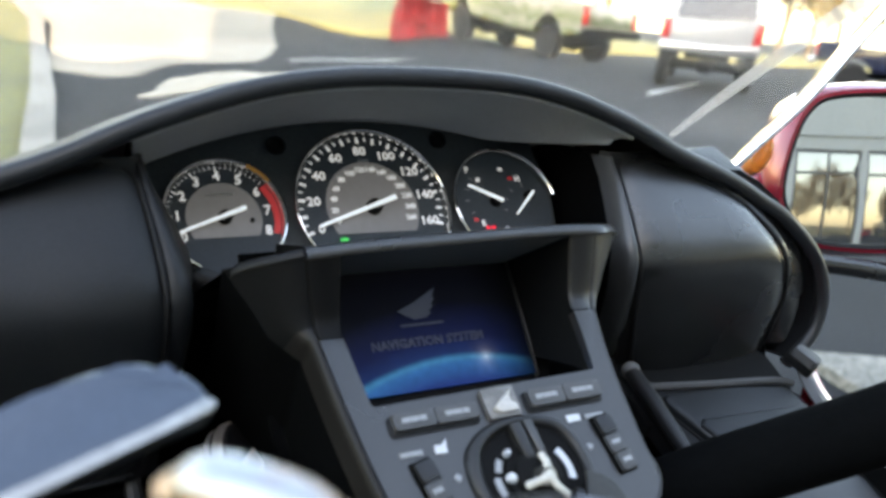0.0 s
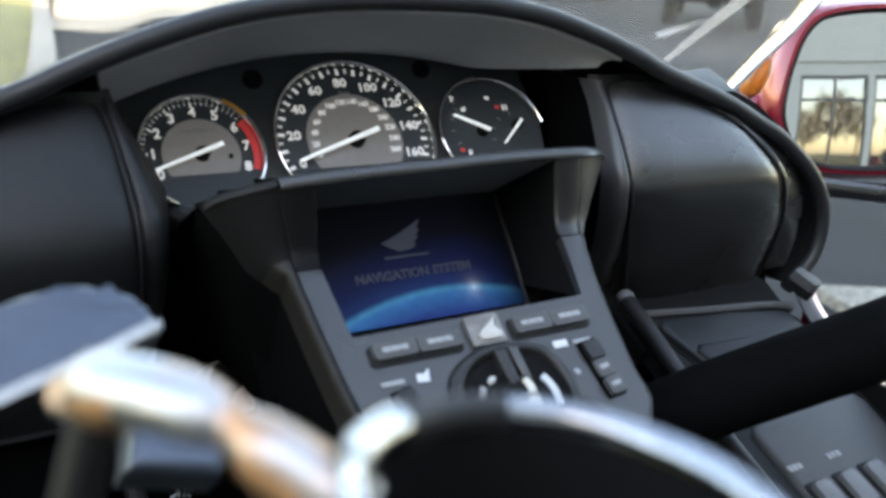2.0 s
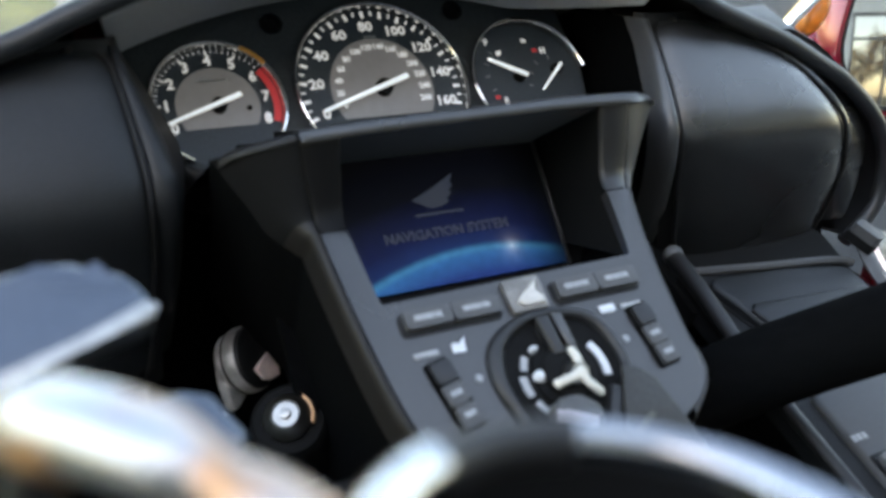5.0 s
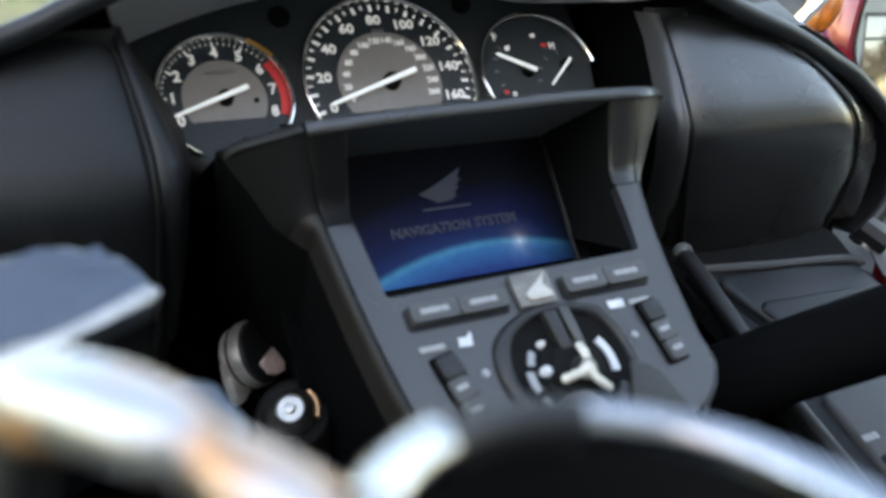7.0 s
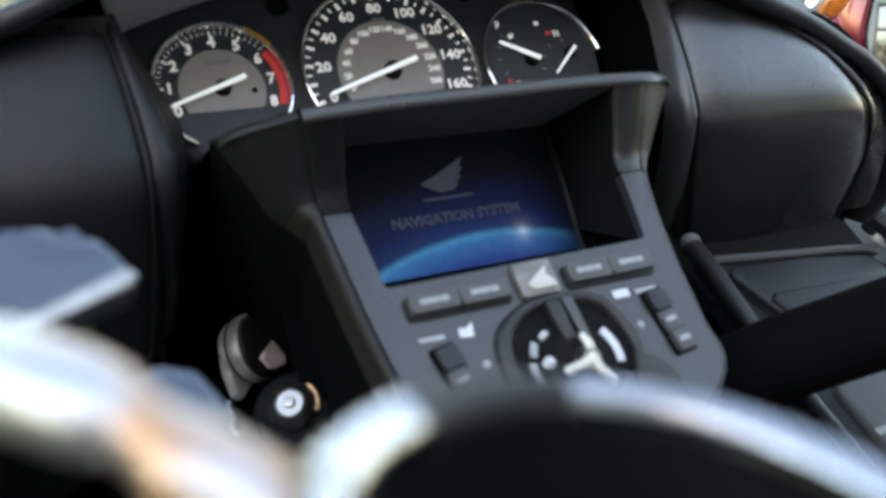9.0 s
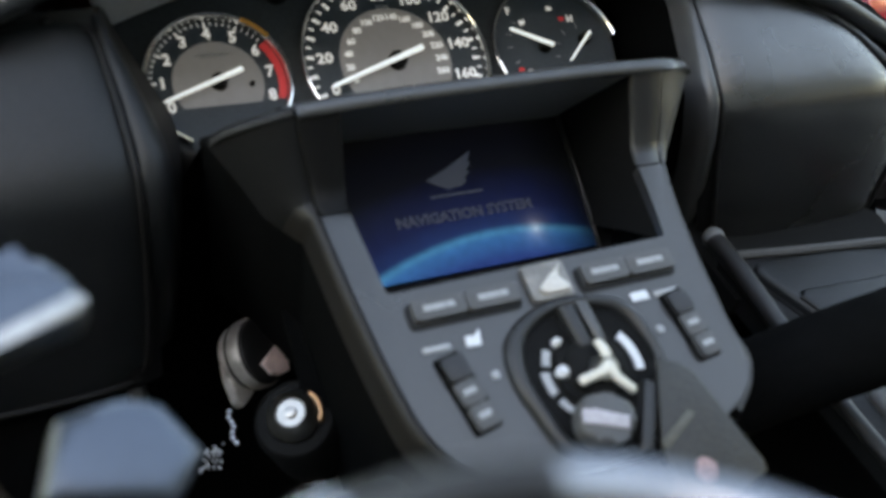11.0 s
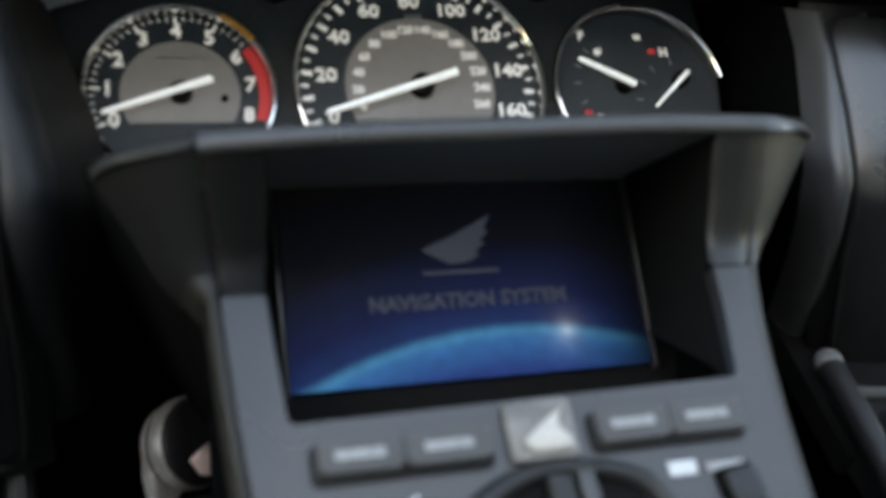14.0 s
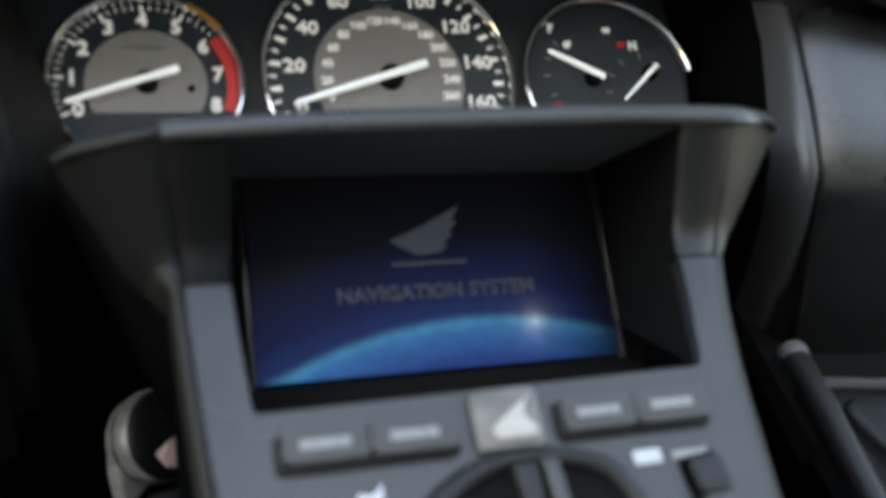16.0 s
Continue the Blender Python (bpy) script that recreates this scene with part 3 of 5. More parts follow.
def arc_strip(bm, r0, r1, a0, a1, z, seg=40):
    """A flat ring sector between angles in degrees."""
    rows = []
    for i in range(seg + 1):
        a = radians(a0 + (a1 - a0) * i / seg)
        rows.append([(r * math.cos(a), r * math.sin(a), z) for r in (r0, r1)])
    skin(bm, rows)


def tick(bm, r0, r1, a, w, z):
    c, s = math.cos(radians(a)), math.sin(radians(a))
    bm.faces.new([bm.verts.new((r * c - d * s, r * s + d * c, z)) for r, d in ((r0, -w), (r1, -w * 0.8), (r1, w * 0.8), (r0, w))])


def bezel(bm, R, a0, a1):
    lathe(bm, [(R - 0.0022, -0.002), (R - 0.0021, 0.0004), (R - 0.0017, 0.0017), (R - 0.0010, 0.0024), (R - 0.0002, 0.0022), (R + 0.0004, 0.0012), (R + 0.0005, -0.001)], 60, Matrix(), a0, a1 - a0)


def gauge(name, label, x, v, R, cuts):
    g = part(name, lathe(bmesh.new(), [(R - 0.0025, -0.006), (R - 0.0025, -0.0035), (0, -0.0035)], 56), DIAL, bike, label)
    g.matrix_local = GAUGE @ Matrix.Translation((x, v, 0))
    for a0, a1 in cuts:
        bm = bmesh.new()
        bezel(bm, R, a0, a1)
        part("bezel", bm, BEZEL, g, "bright metal bezel ring")
    return g


def pointer(g, hub, a, back, ahead, w):
    m = Matrix.Translation((*hub, 0.001)) @ pose(0, 0, 0, 0, 0, a)
    bm = bmesh.new()
    prism(bm, [(-back, -w), (ahead, -w * 0.55), (ahead + w, 0), (ahead, w * 0.55), (-back, w)], 0.001, 0.0032, m, 0.0004)
    part("needle", bm, LIT_NEEDLE, g, "white pointer needle")
    bm = bmesh.new()
    lathe(bm, [(w * 3.4, -0.0035), (w * 3.2, 0.0005), (w * 2.4, 0.0012), (0, 0.0012)], 20, m)
    part("hub", bm, MATTE, g)


tach = gauge("tachometer", "round tachometer with white figures and red zone", -0.0926, 0.0246, 0.0378, ((-44, 238),))
R = 0.0378
bm = bmesh.new()
arc_strip(bm, 0.0, R * 0.62, -32, 212, -0.0028)
bm.faces.new([bm.verts.new((R * 0.62 * math.cos(radians(a)), R * 0.62 * math.sin(radians(a)), -0.0028)) for a in (212, -32)] + [bm.verts.new((0, 0, -0.0028))])
part("inner_dial", bm, LIT_GREY, tach, "grey inner disc")
for k in range(9):
    a = 203 - 27.8 * k
    lettering(str(k), 0.0086, LIT_MARK, tach, pose(R * 0.74 * math.cos(radians(a)), R * 0.74 * math.sin(radians(a)), -0.003), "figure")
for k in range(41):
    a = 203 - 27.8 * k / 5
    bm = bmesh.new()
    tick(bm, R * (0.82 if k % 5 == 0 else 0.87), R * 0.92, a, 0.0006 if k % 5 == 0 else 0.0003, -0.003)
    part("tick", bm, LIT_RED if k >= 30 else LIT_MARK, tach)
bm = bmesh.new()
arc_strip(bm, R * 0.82, R * 0.93, -19, 37, -0.0026)
part("red_zone", bm, LIT_RED, tach, "red zone band")
bm = bmesh.new()
arc_strip(bm, R * 0.915, R * 0.985, 36, 62, 0.0038)
part("amber_glint", bm, AMBER, tach, "painted amber reflection on the rim")
bm = bmesh.new()
for dx in range(9):
    box(bm, (-0.0076 + dx * 0.0019, R * 0.42, -0.0026), (0.0013, 0.0016, 0.0002))
part("caption", bm, FAINT, tach)
bm = bmesh.new()
lathe(bm, [(0.0016, -0.0028), (0.0014, -0.002), (0, -0.002)], 12, Matrix.Translation((R * 0.45, -0.002, 0)))
part("lamp", bm, MATTE, tach)
pointer(tach, (0, 0), 199, 0.013, 0.0305, 0.0013)

speed = gauge("speedometer", "large round speedometer with white figures", 0.0074, 0.0276, 0.0553, ((-30, 232),))
R = 0.0553
bm = bmesh.new()
arc_strip(bm, 0.0, R * 0.60, -32, 212, -0.0028)
bm.faces.new([bm.verts.new((R * 0.6 * math.cos(radians(a)), R * 0.6 * math.sin(radians(a)), -0.0028)) for a in (212, -32)] + [bm.verts.new((0, 0, -0.0028))])
part("inner_dial", bm, LIT_GREY, speed, "grey inner disc")
for k in range(0, 17, 2):
    a = 199 - 13.4 * k
    lettering(str(k * 10), 0.0084, LIT_MARK, speed, pose(R * 0.745 * math.cos(radians(a)), R * 0.745 * math.sin(radians(a)), -0.003) @ Matrix.Diagonal((1.12, 1.0, 1.0, 1.0)), "figure")
for k in range(33):
    a = 199 - 6.7 * k
    bm = bmesh.new()
    tick(bm, R * (0.85 if k % 2 == 0 else 0.88), R * 0.935, a, 0.0012 if k % 2 == 0 else 0.0007, -0.003)
    part("tick", bm, LIT_MARK, speed)
for k in range(0, 14):
    a = 199 - 16.6 * k
    lettering(str(k * 20), 0.0050, LIT_MARK, speed, pose(R * 0.5 * math.cos(radians(a)), R * 0.5 * math.sin(radians(a)), -0.0026), "small_figure")
bm = bmesh.new()
for dx in range(4):
    box(bm, (-0.003 + dx * 0.002, R * 0.62, -0.003), (0.0014, 0.0022, 0.0002))
part("caption", bm, FAINT, speed)
pointer(speed, (0, 0), 198, 0.016, 0.044, 0.0016)
bm = bmesh.new()
box(bm, (-0.0255, -0.0215, -0.002), (0.0052, 0.0022, 0.001), bevel=0.0004)
part("green_indicator", bm, LED_GREEN, speed, "lit green indicator")

fuel = gauge("fuel_temperature_gauge", "round fuel and temperature gauge", 0.1105, 0.0250, 0.0430, ((8, 243),))
R = 0.043
for text, x, v in (("F", -0.0245, 0.0285), ("E", -0.021, -0.0125), ("H", 0.0165, 0.0205), ("C", -0.003, -0.0185)):
    lettering(text, 0.0062, LIT_MARK, fuel, pose(x, v, -0.003), "figure")
for x, v, mat in ((0.0105, 0.0212, LIT_RED), (-0.0265, -0.0095, LIT_RED), (0.004, 0.0285, LIT_MARK)):
    bm = bmesh.new()
    box(bm, (x, v, -0.003), (0.0036, 0.0026, 0.0003))
    part("zone_mark", bm, mat, fuel)
for x in (-0.0185, -0.014):
    bm = bmesh.new()
    box(bm, (x, -0.0160, -0.0028), (0.0026, 0.002, 0.0006))
    part("warning_lamp", bm, LED_RED, fuel, "lit red warning lamp")
bm = bmesh.new()
box(bm, (-0.0178, 0.0205, -0.003), (0.0026, 0.0032, 0.0003))
box(bm, (-0.0158, 0.0212, -0.003), (0.0008, 0.003, 0.0003))
part("pump_symbol", bm, LIT_MARK, fuel)
for a, hub in ((135, (-0.007, 0.005)), (158, (-0.007, 0.005)), (180, (-0.007, 0.005)), (205, (-0.007, 0.005)), (95, (0.021, -0.005)), (125, (0.021, -0.005)), (150, (0.021, -0.005)), (175, (0.021, -0.005))):
    bm = bmesh.new()
    b2 = bmesh.new()
    tick(b2, 0.021 if hub[0] < 0 else 0.019, 0.0245 if hub[0] < 0 else 0.0225, a, 0.0004, -0.003)
    join(bm, b2, Matrix.Translation((*hub, 0)))
    part("tick", bm, FAINT, fuel)
pointer(fuel, (-0.0075, 0.0035), 154, 0.004, 0.024, 0.0012)
pointer(fuel, (0.0215, 0.006), 222, 0.003, 0.022, 0.0011)

# Centre console: one sloping plate round the display and under the switches, two upright cheeks and a hood lip.
def pan(x, v, n=0.0):
    return PANEL @ Vector((x, v, n))


LIP_Y, LIP_Z = -0.0995, 1.0868
# Right edge of the plate from the kink down; x and v on the plate.
RIGHT_EDGE = [(0.0869, 0.052), (0.0822, 0.032), (0.0785, 0.006), (0.0766, -0.0185), (0.0757, -0.036), (0.0770, -0.0495), (0.0715, -0.0600), (0.0600, -0.0690)]
LEFT_EDGE = [(-0.0842, 0.052), (-0.0826, 0.030), (-0.0805, 0.006), (-0.0775, -0.0195), (-0.0735, -0.0425), (-0.0679, -0.0548), (-0.0615, -0.0620), (-0.0480, -0.0690)]
inner = [(-0.0712, 0.052), (-0.0706, 0.036), (-0.0699, 0.0135), (-0.0692, 0.0114), (-0.0670, 0.0106), (0.0660, 0.0124), (0.0682, 0.0131), (0.0692, 0.0154), (0.0716, 0.036), (0.0733, 0.052)]
left_edge = [(p.x, p.y) for p in smooth_line([(x, v, 0) for x, v in LEFT_EDGE], 4)]
right_edge = [(p.x, p.y) for p in smooth_line([(x, v, 0) for x, v in RIGHT_EDGE], 4)]
foot = [(p.x, p.y) for p in smooth_line([(*LEFT_EDGE[-1], 0), (-0.034, -0.0730, 0), (0.0, -0.0765, 0), (0.035, -0.0760, 0), (*RIGHT_EDGE[-1], 0)], 4)][1:-1]
bm = bmesh.new()
prism(bm, inner + right_edge + foot[::-1] + left_edge[::-1], -0.006, 0.0, PANEL, 0.0011, 2)
part("switch_panel", bm, SATIN, bike, "satin grey console plate round the display and switches")
# Upright cheeks between the kink of the plate and the hood lip: outer and inner edge, from the kink up.
CHEEK = {}
for side, xs in ((1, ((0.0869, 0.0733), (0.0885, 0.0740), (0.0896, 0.0745), (0.0908, 0.0749), (0.0925, 0.0750), (0.0922, 0.0744), (0.0920, 0.0742))), (-1, ((-0.0842, -0.0712), (-0.0845, -0.0712), (-0.0847, -0.0706), (-0.0850, -0.0702), (-0.0865, -0.0696), (-0.0877, -0.0695), (-0.0885, -0.0695)))):
    CHEEK[side] = [((a, y, z), (b, y, z)) for (a, b), (y, z) in zip(xs, ((-0.1097, 1.0407), (-0.1062, 1.0438), (-0.1040, 1.0466), (-0.1024, 1.0512), (-0.1008, 1.0630), (-0.1001, 1.0730), (-0.0996, 1.0830)))]
HOOD_END = {1: Vector((0.1314, -0.0724, 1.0757)), -1: Vector((-0.1190, -0.0760, 1.0695))}
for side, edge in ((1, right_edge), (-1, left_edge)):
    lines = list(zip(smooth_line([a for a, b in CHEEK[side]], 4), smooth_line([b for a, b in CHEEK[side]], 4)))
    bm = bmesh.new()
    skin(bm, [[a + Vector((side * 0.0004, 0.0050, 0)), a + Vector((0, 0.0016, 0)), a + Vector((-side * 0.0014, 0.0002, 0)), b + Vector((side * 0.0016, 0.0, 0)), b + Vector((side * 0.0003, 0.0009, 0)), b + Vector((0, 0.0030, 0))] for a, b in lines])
    part("hood_cheek", bm, SATIN_DARK if side > 0 else CHEEK_SHADE, bike, "cheek below the display hood, darkened for shade" if side > 0 else "left cheek below the display hood, darkened further for shade", sharp=50)
    # Black wall from the inner edge back to the display.
    bm = bmesh.new()
    brim = [pan(x, v, -0.004) for x, v in (inner[9:5:-1] if side > 0 else inner[0:4])][::-1]
    brim += [b + Vector((0, 0.0028, 0)) for a, b in lines[1:]]
    skin(bm, [[p, p + Vector((side * 0.004, 0.02, -0.004)), p + Vector((side * 0.007, 0.075, -0.016))] for p in brim])
    part("recess_wall", bm, MATTE, bike, "matt black wall of the display recess")
    # Rolled flank outside the seam, widening under the end of the hood.
    top = smooth_line([a for a, b in CHEEK[side]], 4)[::-1]
    seam_line = [p + Vector((0, 0.0006, 0)) for p in top] + [pan(x, v, -0.0006) for x, v in edge[1:]]
    bm, black = bmesh.new(), bmesh.new()
    rows, deep = [], []
    for i, p in enumerate(seam_line):
        grow = max(0.0, 1 - i / (len(top) - 1))
        out, back = Vector((side * 0.0042, 0, 0)), Vector((0, 0.0126, -0.0155))
        if grow:
            swing = (HOOD_END[side] - top[0]) * grow ** 0.75
            out = out * (1 - grow) + swing * 0.45 + Vector((side * 0.002, -0.001, 0)) * grow
            back = back * (1 - grow) + (swing * 0.55 + Vector((0, 0.004, -0.006 * (1 - grow)))) * grow
        elif i > len(seam_line) - 8:
            k = (len(seam_line) - 1 - i) / 7
            out = Vector((side * 0.0042 * k, -0.0042 * (1 - k), -0.003 * (1 - k)))
        rows.append([p + Vector((side * 0.0004, 0.0012, -0.0010)), p + out * 0.14 + Vector((0, 0.0003, 0)), p + out * 0.5 - Vector((0, 0.0002, 0)), p + out * 0.85 + back * 0.08, p + out + back * 0.3, p + out * 1.06 + back * 0.62, p + out * 1.08 + back])
        q = p + out * 1.08 + back
        deep.append([q, q + Vector((-side * 0.006, 0.035, -0.05)), q + Vector((-side * 0.012, 0.08, -0.10))])
    if side < 0:
        cowl = bmesh.new()
        skin(cowl, rows[:len(top) - 6])
        part("hood_flare", cowl, MATTE, bike, "top of the left flank under the hood's end, blackened for shade", sharp=70)
        rows = rows[len(top) - 7:]
    skin(bm, rows)
    part("console_flank", bm, FLANK_LIT if side > 0 else FLANK, bike, "rolled flank of the console in the lighter, lit colour" if side > 0 else "rolled flank of the console in the darker, shaded colour", sharp=70)
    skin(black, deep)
    part("console_side", black, PITCH, bike, "console side coloured near-black for shade", sharp=70)
# Hood lip, curling back at both ends, and the brow below it that slopes back to the display.
run = smooth_line([(-0.0884, LIP_Y, 1.0846), (-0.0868, LIP_Y, 1.0848), (-0.0850, LIP_Y, 1.0849), (-0.05, LIP_Y - 0.0005, 1.0868), (0.0, LIP_Y - 0.001, 1.0880), (0.05, LIP_Y - 0.0005, 1.0888), (0.0905, LIP_Y, 1.0880), (0.1020, -0.0965, 1.0865), (0.1165, -0.0868, 1.0830), HOOD_END[1]], 5)
bm = bmesh.new()
rows = []
for i, p in enumerate(run):
    k = min(1.0, 0.55 + i / 12, (len(run) - 1 - i) / 15)
    tall = 0.0025 + 0.0032 * k
    rows.append([p + Vector((0, 0.10, -0.046)), p + Vector((0, 0.05, -0.022)), p + Vector((0, 0.012, -0.0034)), p + Vector((0, 0.0036, 0.0)), p + Vector((0, 0.0016, -0.0006)), p + Vector((0, -0.0002, -0.0022)), p + Vector((0, -0.0014, -tall + 0.0012)), p + Vector((0, -0.0010, -tall + 0.0002)), p + Vector((0, 0.0004, -tall)), p + Vector((0, 0.006, -tall + 0.0002))])
skin(bm, rows)
part("display_hood", bm, SATIN, bike, "satin grey hood lip over the display", sharp=50)
wing = smooth_line([(-0.0896, -0.0985, 1.0838), (-0.0955, -0.0960, 1.0820), (-0.1020, -0.0920, 1.0797), (-0.1085, -0.0870, 1.0770), (-0.1145, -0.0815, 1.0738), HOOD_END[-1]], 5)
bm = bmesh.new()
skin(bm, [[p + Vector((0, 0.090, -0.044)), p + Vector((0, 0.050, -0.0222)), p + Vector((0, 0.012, -0.0036)), p + Vector((0, 0.0034, 0.0)), p + Vector((0, 0.0014, -0.0006)), p + Vector((0, 0.0, -0.0018)), p + Vector((0, -0.0002, -0.0030)), p + Vector((0, 0.0010, -0.0036)), p + Vector((0, 0.006, -0.0034))] for p in wing])
part("hood_wing", bm, DULL, bike, "dark moulding running from the hood under the tachometer", sharp=50)
bm = bmesh.new()
brow = [(x, 1.0826 - 0.0006 * abs(x) / 0.07) for x in (-0.0705, -0.055, -0.035, -0.012, 0.012, 0.035, 0.055, 0.0755)]
skin(bm, [[(x, LIP_Y + 0.0014, z), (x, LIP_Y + 0.010, z - 0.0035), (x, LIP_Y + 0.032, z - 0.0150), (x, LIP_Y + 0.055, z - 0.0268), (x, LIP_Y + 0.0668, z - 0.0335)] for x, z in brow])
part("hood_brow", bm, BROW, bike, "dark grey brow sloping back above the display")

# Display, deep in the frame.
bm = bmesh.new()
box(bm, (0.0, 0.0275, -0.030), (0.19, 0.150, 0.004), SCREEN)
part("recess_back", bm, PITCH, bike, "added black sheet behind the display recess")
bm = bmesh.new()
prism(bm, rounded(-0.078, -0.022, 0.083, 0.080, 0.004), -0.012, -0.002, SCREEN)
part("display_back", bm, MATTE, bike, "black display surround")


def display_material():
    """A start-up picture: deep blue with a bright curved horizon and a small star of light."""
    m = bpy.data.materials.new("lit_display")
    m.use_nodes = True
    nt = m.node_tree
    p = nt.nodes["Principled BSDF"]
    p.inputs["Base Color"].default_value = (0.0042, 0.0047, 0.0042, 1)
    p.inputs["Roughness"].default_value = 0.35
    p.inputs["Specular IOR Level"].default_value = 0.06
    tc, sep = nt.nodes.new("ShaderNodeTexCoord"), nt.nodes.new("ShaderNodeSeparateXYZ")
    nt.links.new(tc.outputs["Object"], sep.inputs[0])

    def math_node(op, a, b=None, c=None):
        n = nt.nodes.new("ShaderNodeMath")
        n.operation = op
        for i, v in enumerate((a, b, c)):
            if v is None:
                continue
            if isinstance(v, (int, float)):
                n.inputs[i].default_value = v
            else:
                nt.links.new(v, n.inputs[i])
        return n.outputs[0]

    x, y = sep.outputs["X"], sep.outputs["Y"]
    # Distance to the edge of the globe, a large circle below the display.
    dx, dy = math_node("SUBTRACT", x, 0.014), math_node("SUBTRACT", y, -0.158)
    rad = math_node("SQRT", math_node("ADD", math_node("MULTIPLY", dx, dx), math_node("MULTIPLY", dy, dy)))
    off = math_node("SUBTRACT", rad, 0.173)
    ramp = nt.nodes.new("ShaderNodeValToRGB")
    nt.links.new(math_node("MULTIPLY_ADD", off, 10.0, 0.3), ramp.inputs[0])
    els = ramp.color_ramp.elements
    els[0].position, els[0].color = 0.0, (0.006, 0.024, 0.20, 1)
    els[1].position, els[1].color = 1.0, (0.001, 0.001, 0.001, 1)
    for pos, col in ((0.16, (0.008, 0.04, 0.25, 1)), (0.27, (0.012, 0.13, 0.45, 1)), (0.3, (0.022, 0.2, 0.5, 1)), (0.335, (0.004, 0.022, 0.13, 1)), (0.43, (0.002, 0.007, 0.062, 1)), (0.53, (0.002, 0.005, 0.036, 1)), (0.66, (0.002, 0.003, 0.008, 1))):
        els.new(pos).color = col
    n = nt.nodes.new("ShaderNodeTexNoise")
    n.inputs["Scale"].default_value = 180
    nt.links.new(tc.outputs["Object"], n.inputs["Vector"])
    sx, sy = math_node("SUBTRACT", x, 0.036), math_node("SUBTRACT", y, 0.0135)
    star = math_node("SQRT", math_node("ADD", math_node("MULTIPLY", sx, sx), math_node("MULTIPLY", sy, sy)))
    star = math_node("POWER", 2.718, math_node("MULTIPLY", star, -330.0))
    mix = nt.nodes.new("ShaderNodeMix")
    mix.data_type, mix.blend_type = "RGBA", "ADD"
    nt.links.new(math_node("MULTIPLY", star, 0.35), mix.inputs[0])
    nt.links.new(ramp.outputs[0], mix.inputs[6])
    mix.inputs[7].default_value = (0.8, 0.9, 1.0, 1)
    nt.links.new(mix.outputs[2], p.inputs["Emission Color"])
    fade = nt.nodes.new("ShaderNodeMapRange")
    fade.inputs["From Min"].default_value, fade.inputs["From Max"].default_value = 0.066, 0.036
    fade.inputs["To Min"].default_value, fade.inputs["To Max"].default_value = 0.1, 1.0
    nt.links.new(x, fade.inputs["Value"])
    nt.links.new(math_node("MULTIPLY", math_node("MULTIPLY_ADD", n.outputs["Fac"], 0.06, 0.06), fade.outputs[0]), p.inputs["Emission Strength"])
    return m


bm = bmesh.new()
box(bm, (0.0003, 0.0367, 0.0005), (0.1355, 0.0756, 0.001))
screen = part("display_screen", bm, display_material(), bike, "lit blue start-up picture on the display")
screen.matrix_local = SCREEN
GHOST = glow("display_grey", (0.17, 0.26, 0.48), 0.012)
bm = bmesh.new()
prism(bm, [(-0.0165, 0.0475), (-0.004, 0.0525), (0.012, 0.0605), (0.0085, 0.0545), (0.0105, 0.0540), (0.0065, 0.0500), (0.0085, 0.0493), (0.0040, 0.0458), (0.0060, 0.0448), (0.002, 0.0425), (-0.006, 0.0415), (-0.0105, 0.0440)], 0.0012, 0.0016)
part("display_emblem", bm, GHOST, screen)
bm = bmesh.new()
box(bm, (-0.002, 0.0385, 0.0013), (0.029, 0.0012, 0.0004))
part("display_rule", bm, GHOST, screen)
lettering("NAVIGATION SYSTEM", 0.0077, glow("display_text_blue", (0.16, 0.24, 0.52), 0.009), screen, pose(0.0, 0.0275, 0.0013), "display_text")
for x, lean in ((0.0690, -0.4), (-0.0690, 0.6)):
    bm = bmesh.new()
    box(bm, (0, 0.0355, 0.001), (0.0016, 0.077, 0.004), SCREEN @ pose(x, 0, 0, 0, 0, lean), 0.0005)
    part("display_side_trim", bm, SATIN, bike, "thin silver strip beside the display")
bm = bmesh.new()
floor_row = [(-0.0705, 0.0120), (-0.035, 0.0108), (0.0, 0.0115), (0.035, 0.0121), (0.0705, 0.0140)]
skin(bm, [[pan(x, v, -0.001), pan(x, v + 0.002, -0.008), SCREEN @ Vector((x * 1.08 - 0.004, -0.014, -0.004))] for x, v in floor_row])
part("recess_floor", bm, SEAM, bike, "black ledge below the display")

# Switches on the plate.
for x0, v0, x1, v1 in ((-0.0645, -0.0062, -0.0142, 0.0052), (0.0143, -0.0058, 0.0636, 0.0064)):
    bm = bmesh.new()
    prism(bm, rounded(x0, v0, x1, v1, 0.0025), -0.003, 0.0009, PANEL, 0.0004)
    tray = part("button_tray", bm, SEAM, bike)
    mid = (x0 + x1) / 2
    for a, b in ((x0 + 0.0022, mid - 0.0003), (mid + 0.0003, x1 - 0.0006)):
        bm = bmesh.new()
        prism(bm, rounded(a, v0 + 0.0024, b, v1 - 0.0002, 0.0014), 0.0, 0.0040, PANEL, 0.0012, 3)
        part("push_button", bm, BUTTON, tray, "grey push button")
        bm = bmesh.new()
        c = (a + b) / 2
        for k, w in enumerate((0.0040, 0.0052, 0.0036)):
            box(bm, (c - 0.0050 + 0.0048 * k, (v0 + v1) / 2 + 0.0012, 0.0041), (w, 0.0026, 0.0004), PANEL)
        part("button_mark", bm, FAINT, tray)
bm = bmesh.new()
prism(bm, rounded(-0.0098, -0.0058, 0.0098, 0.0110, 0.001), -0.002, 0.0028, PANEL, 0.0010)
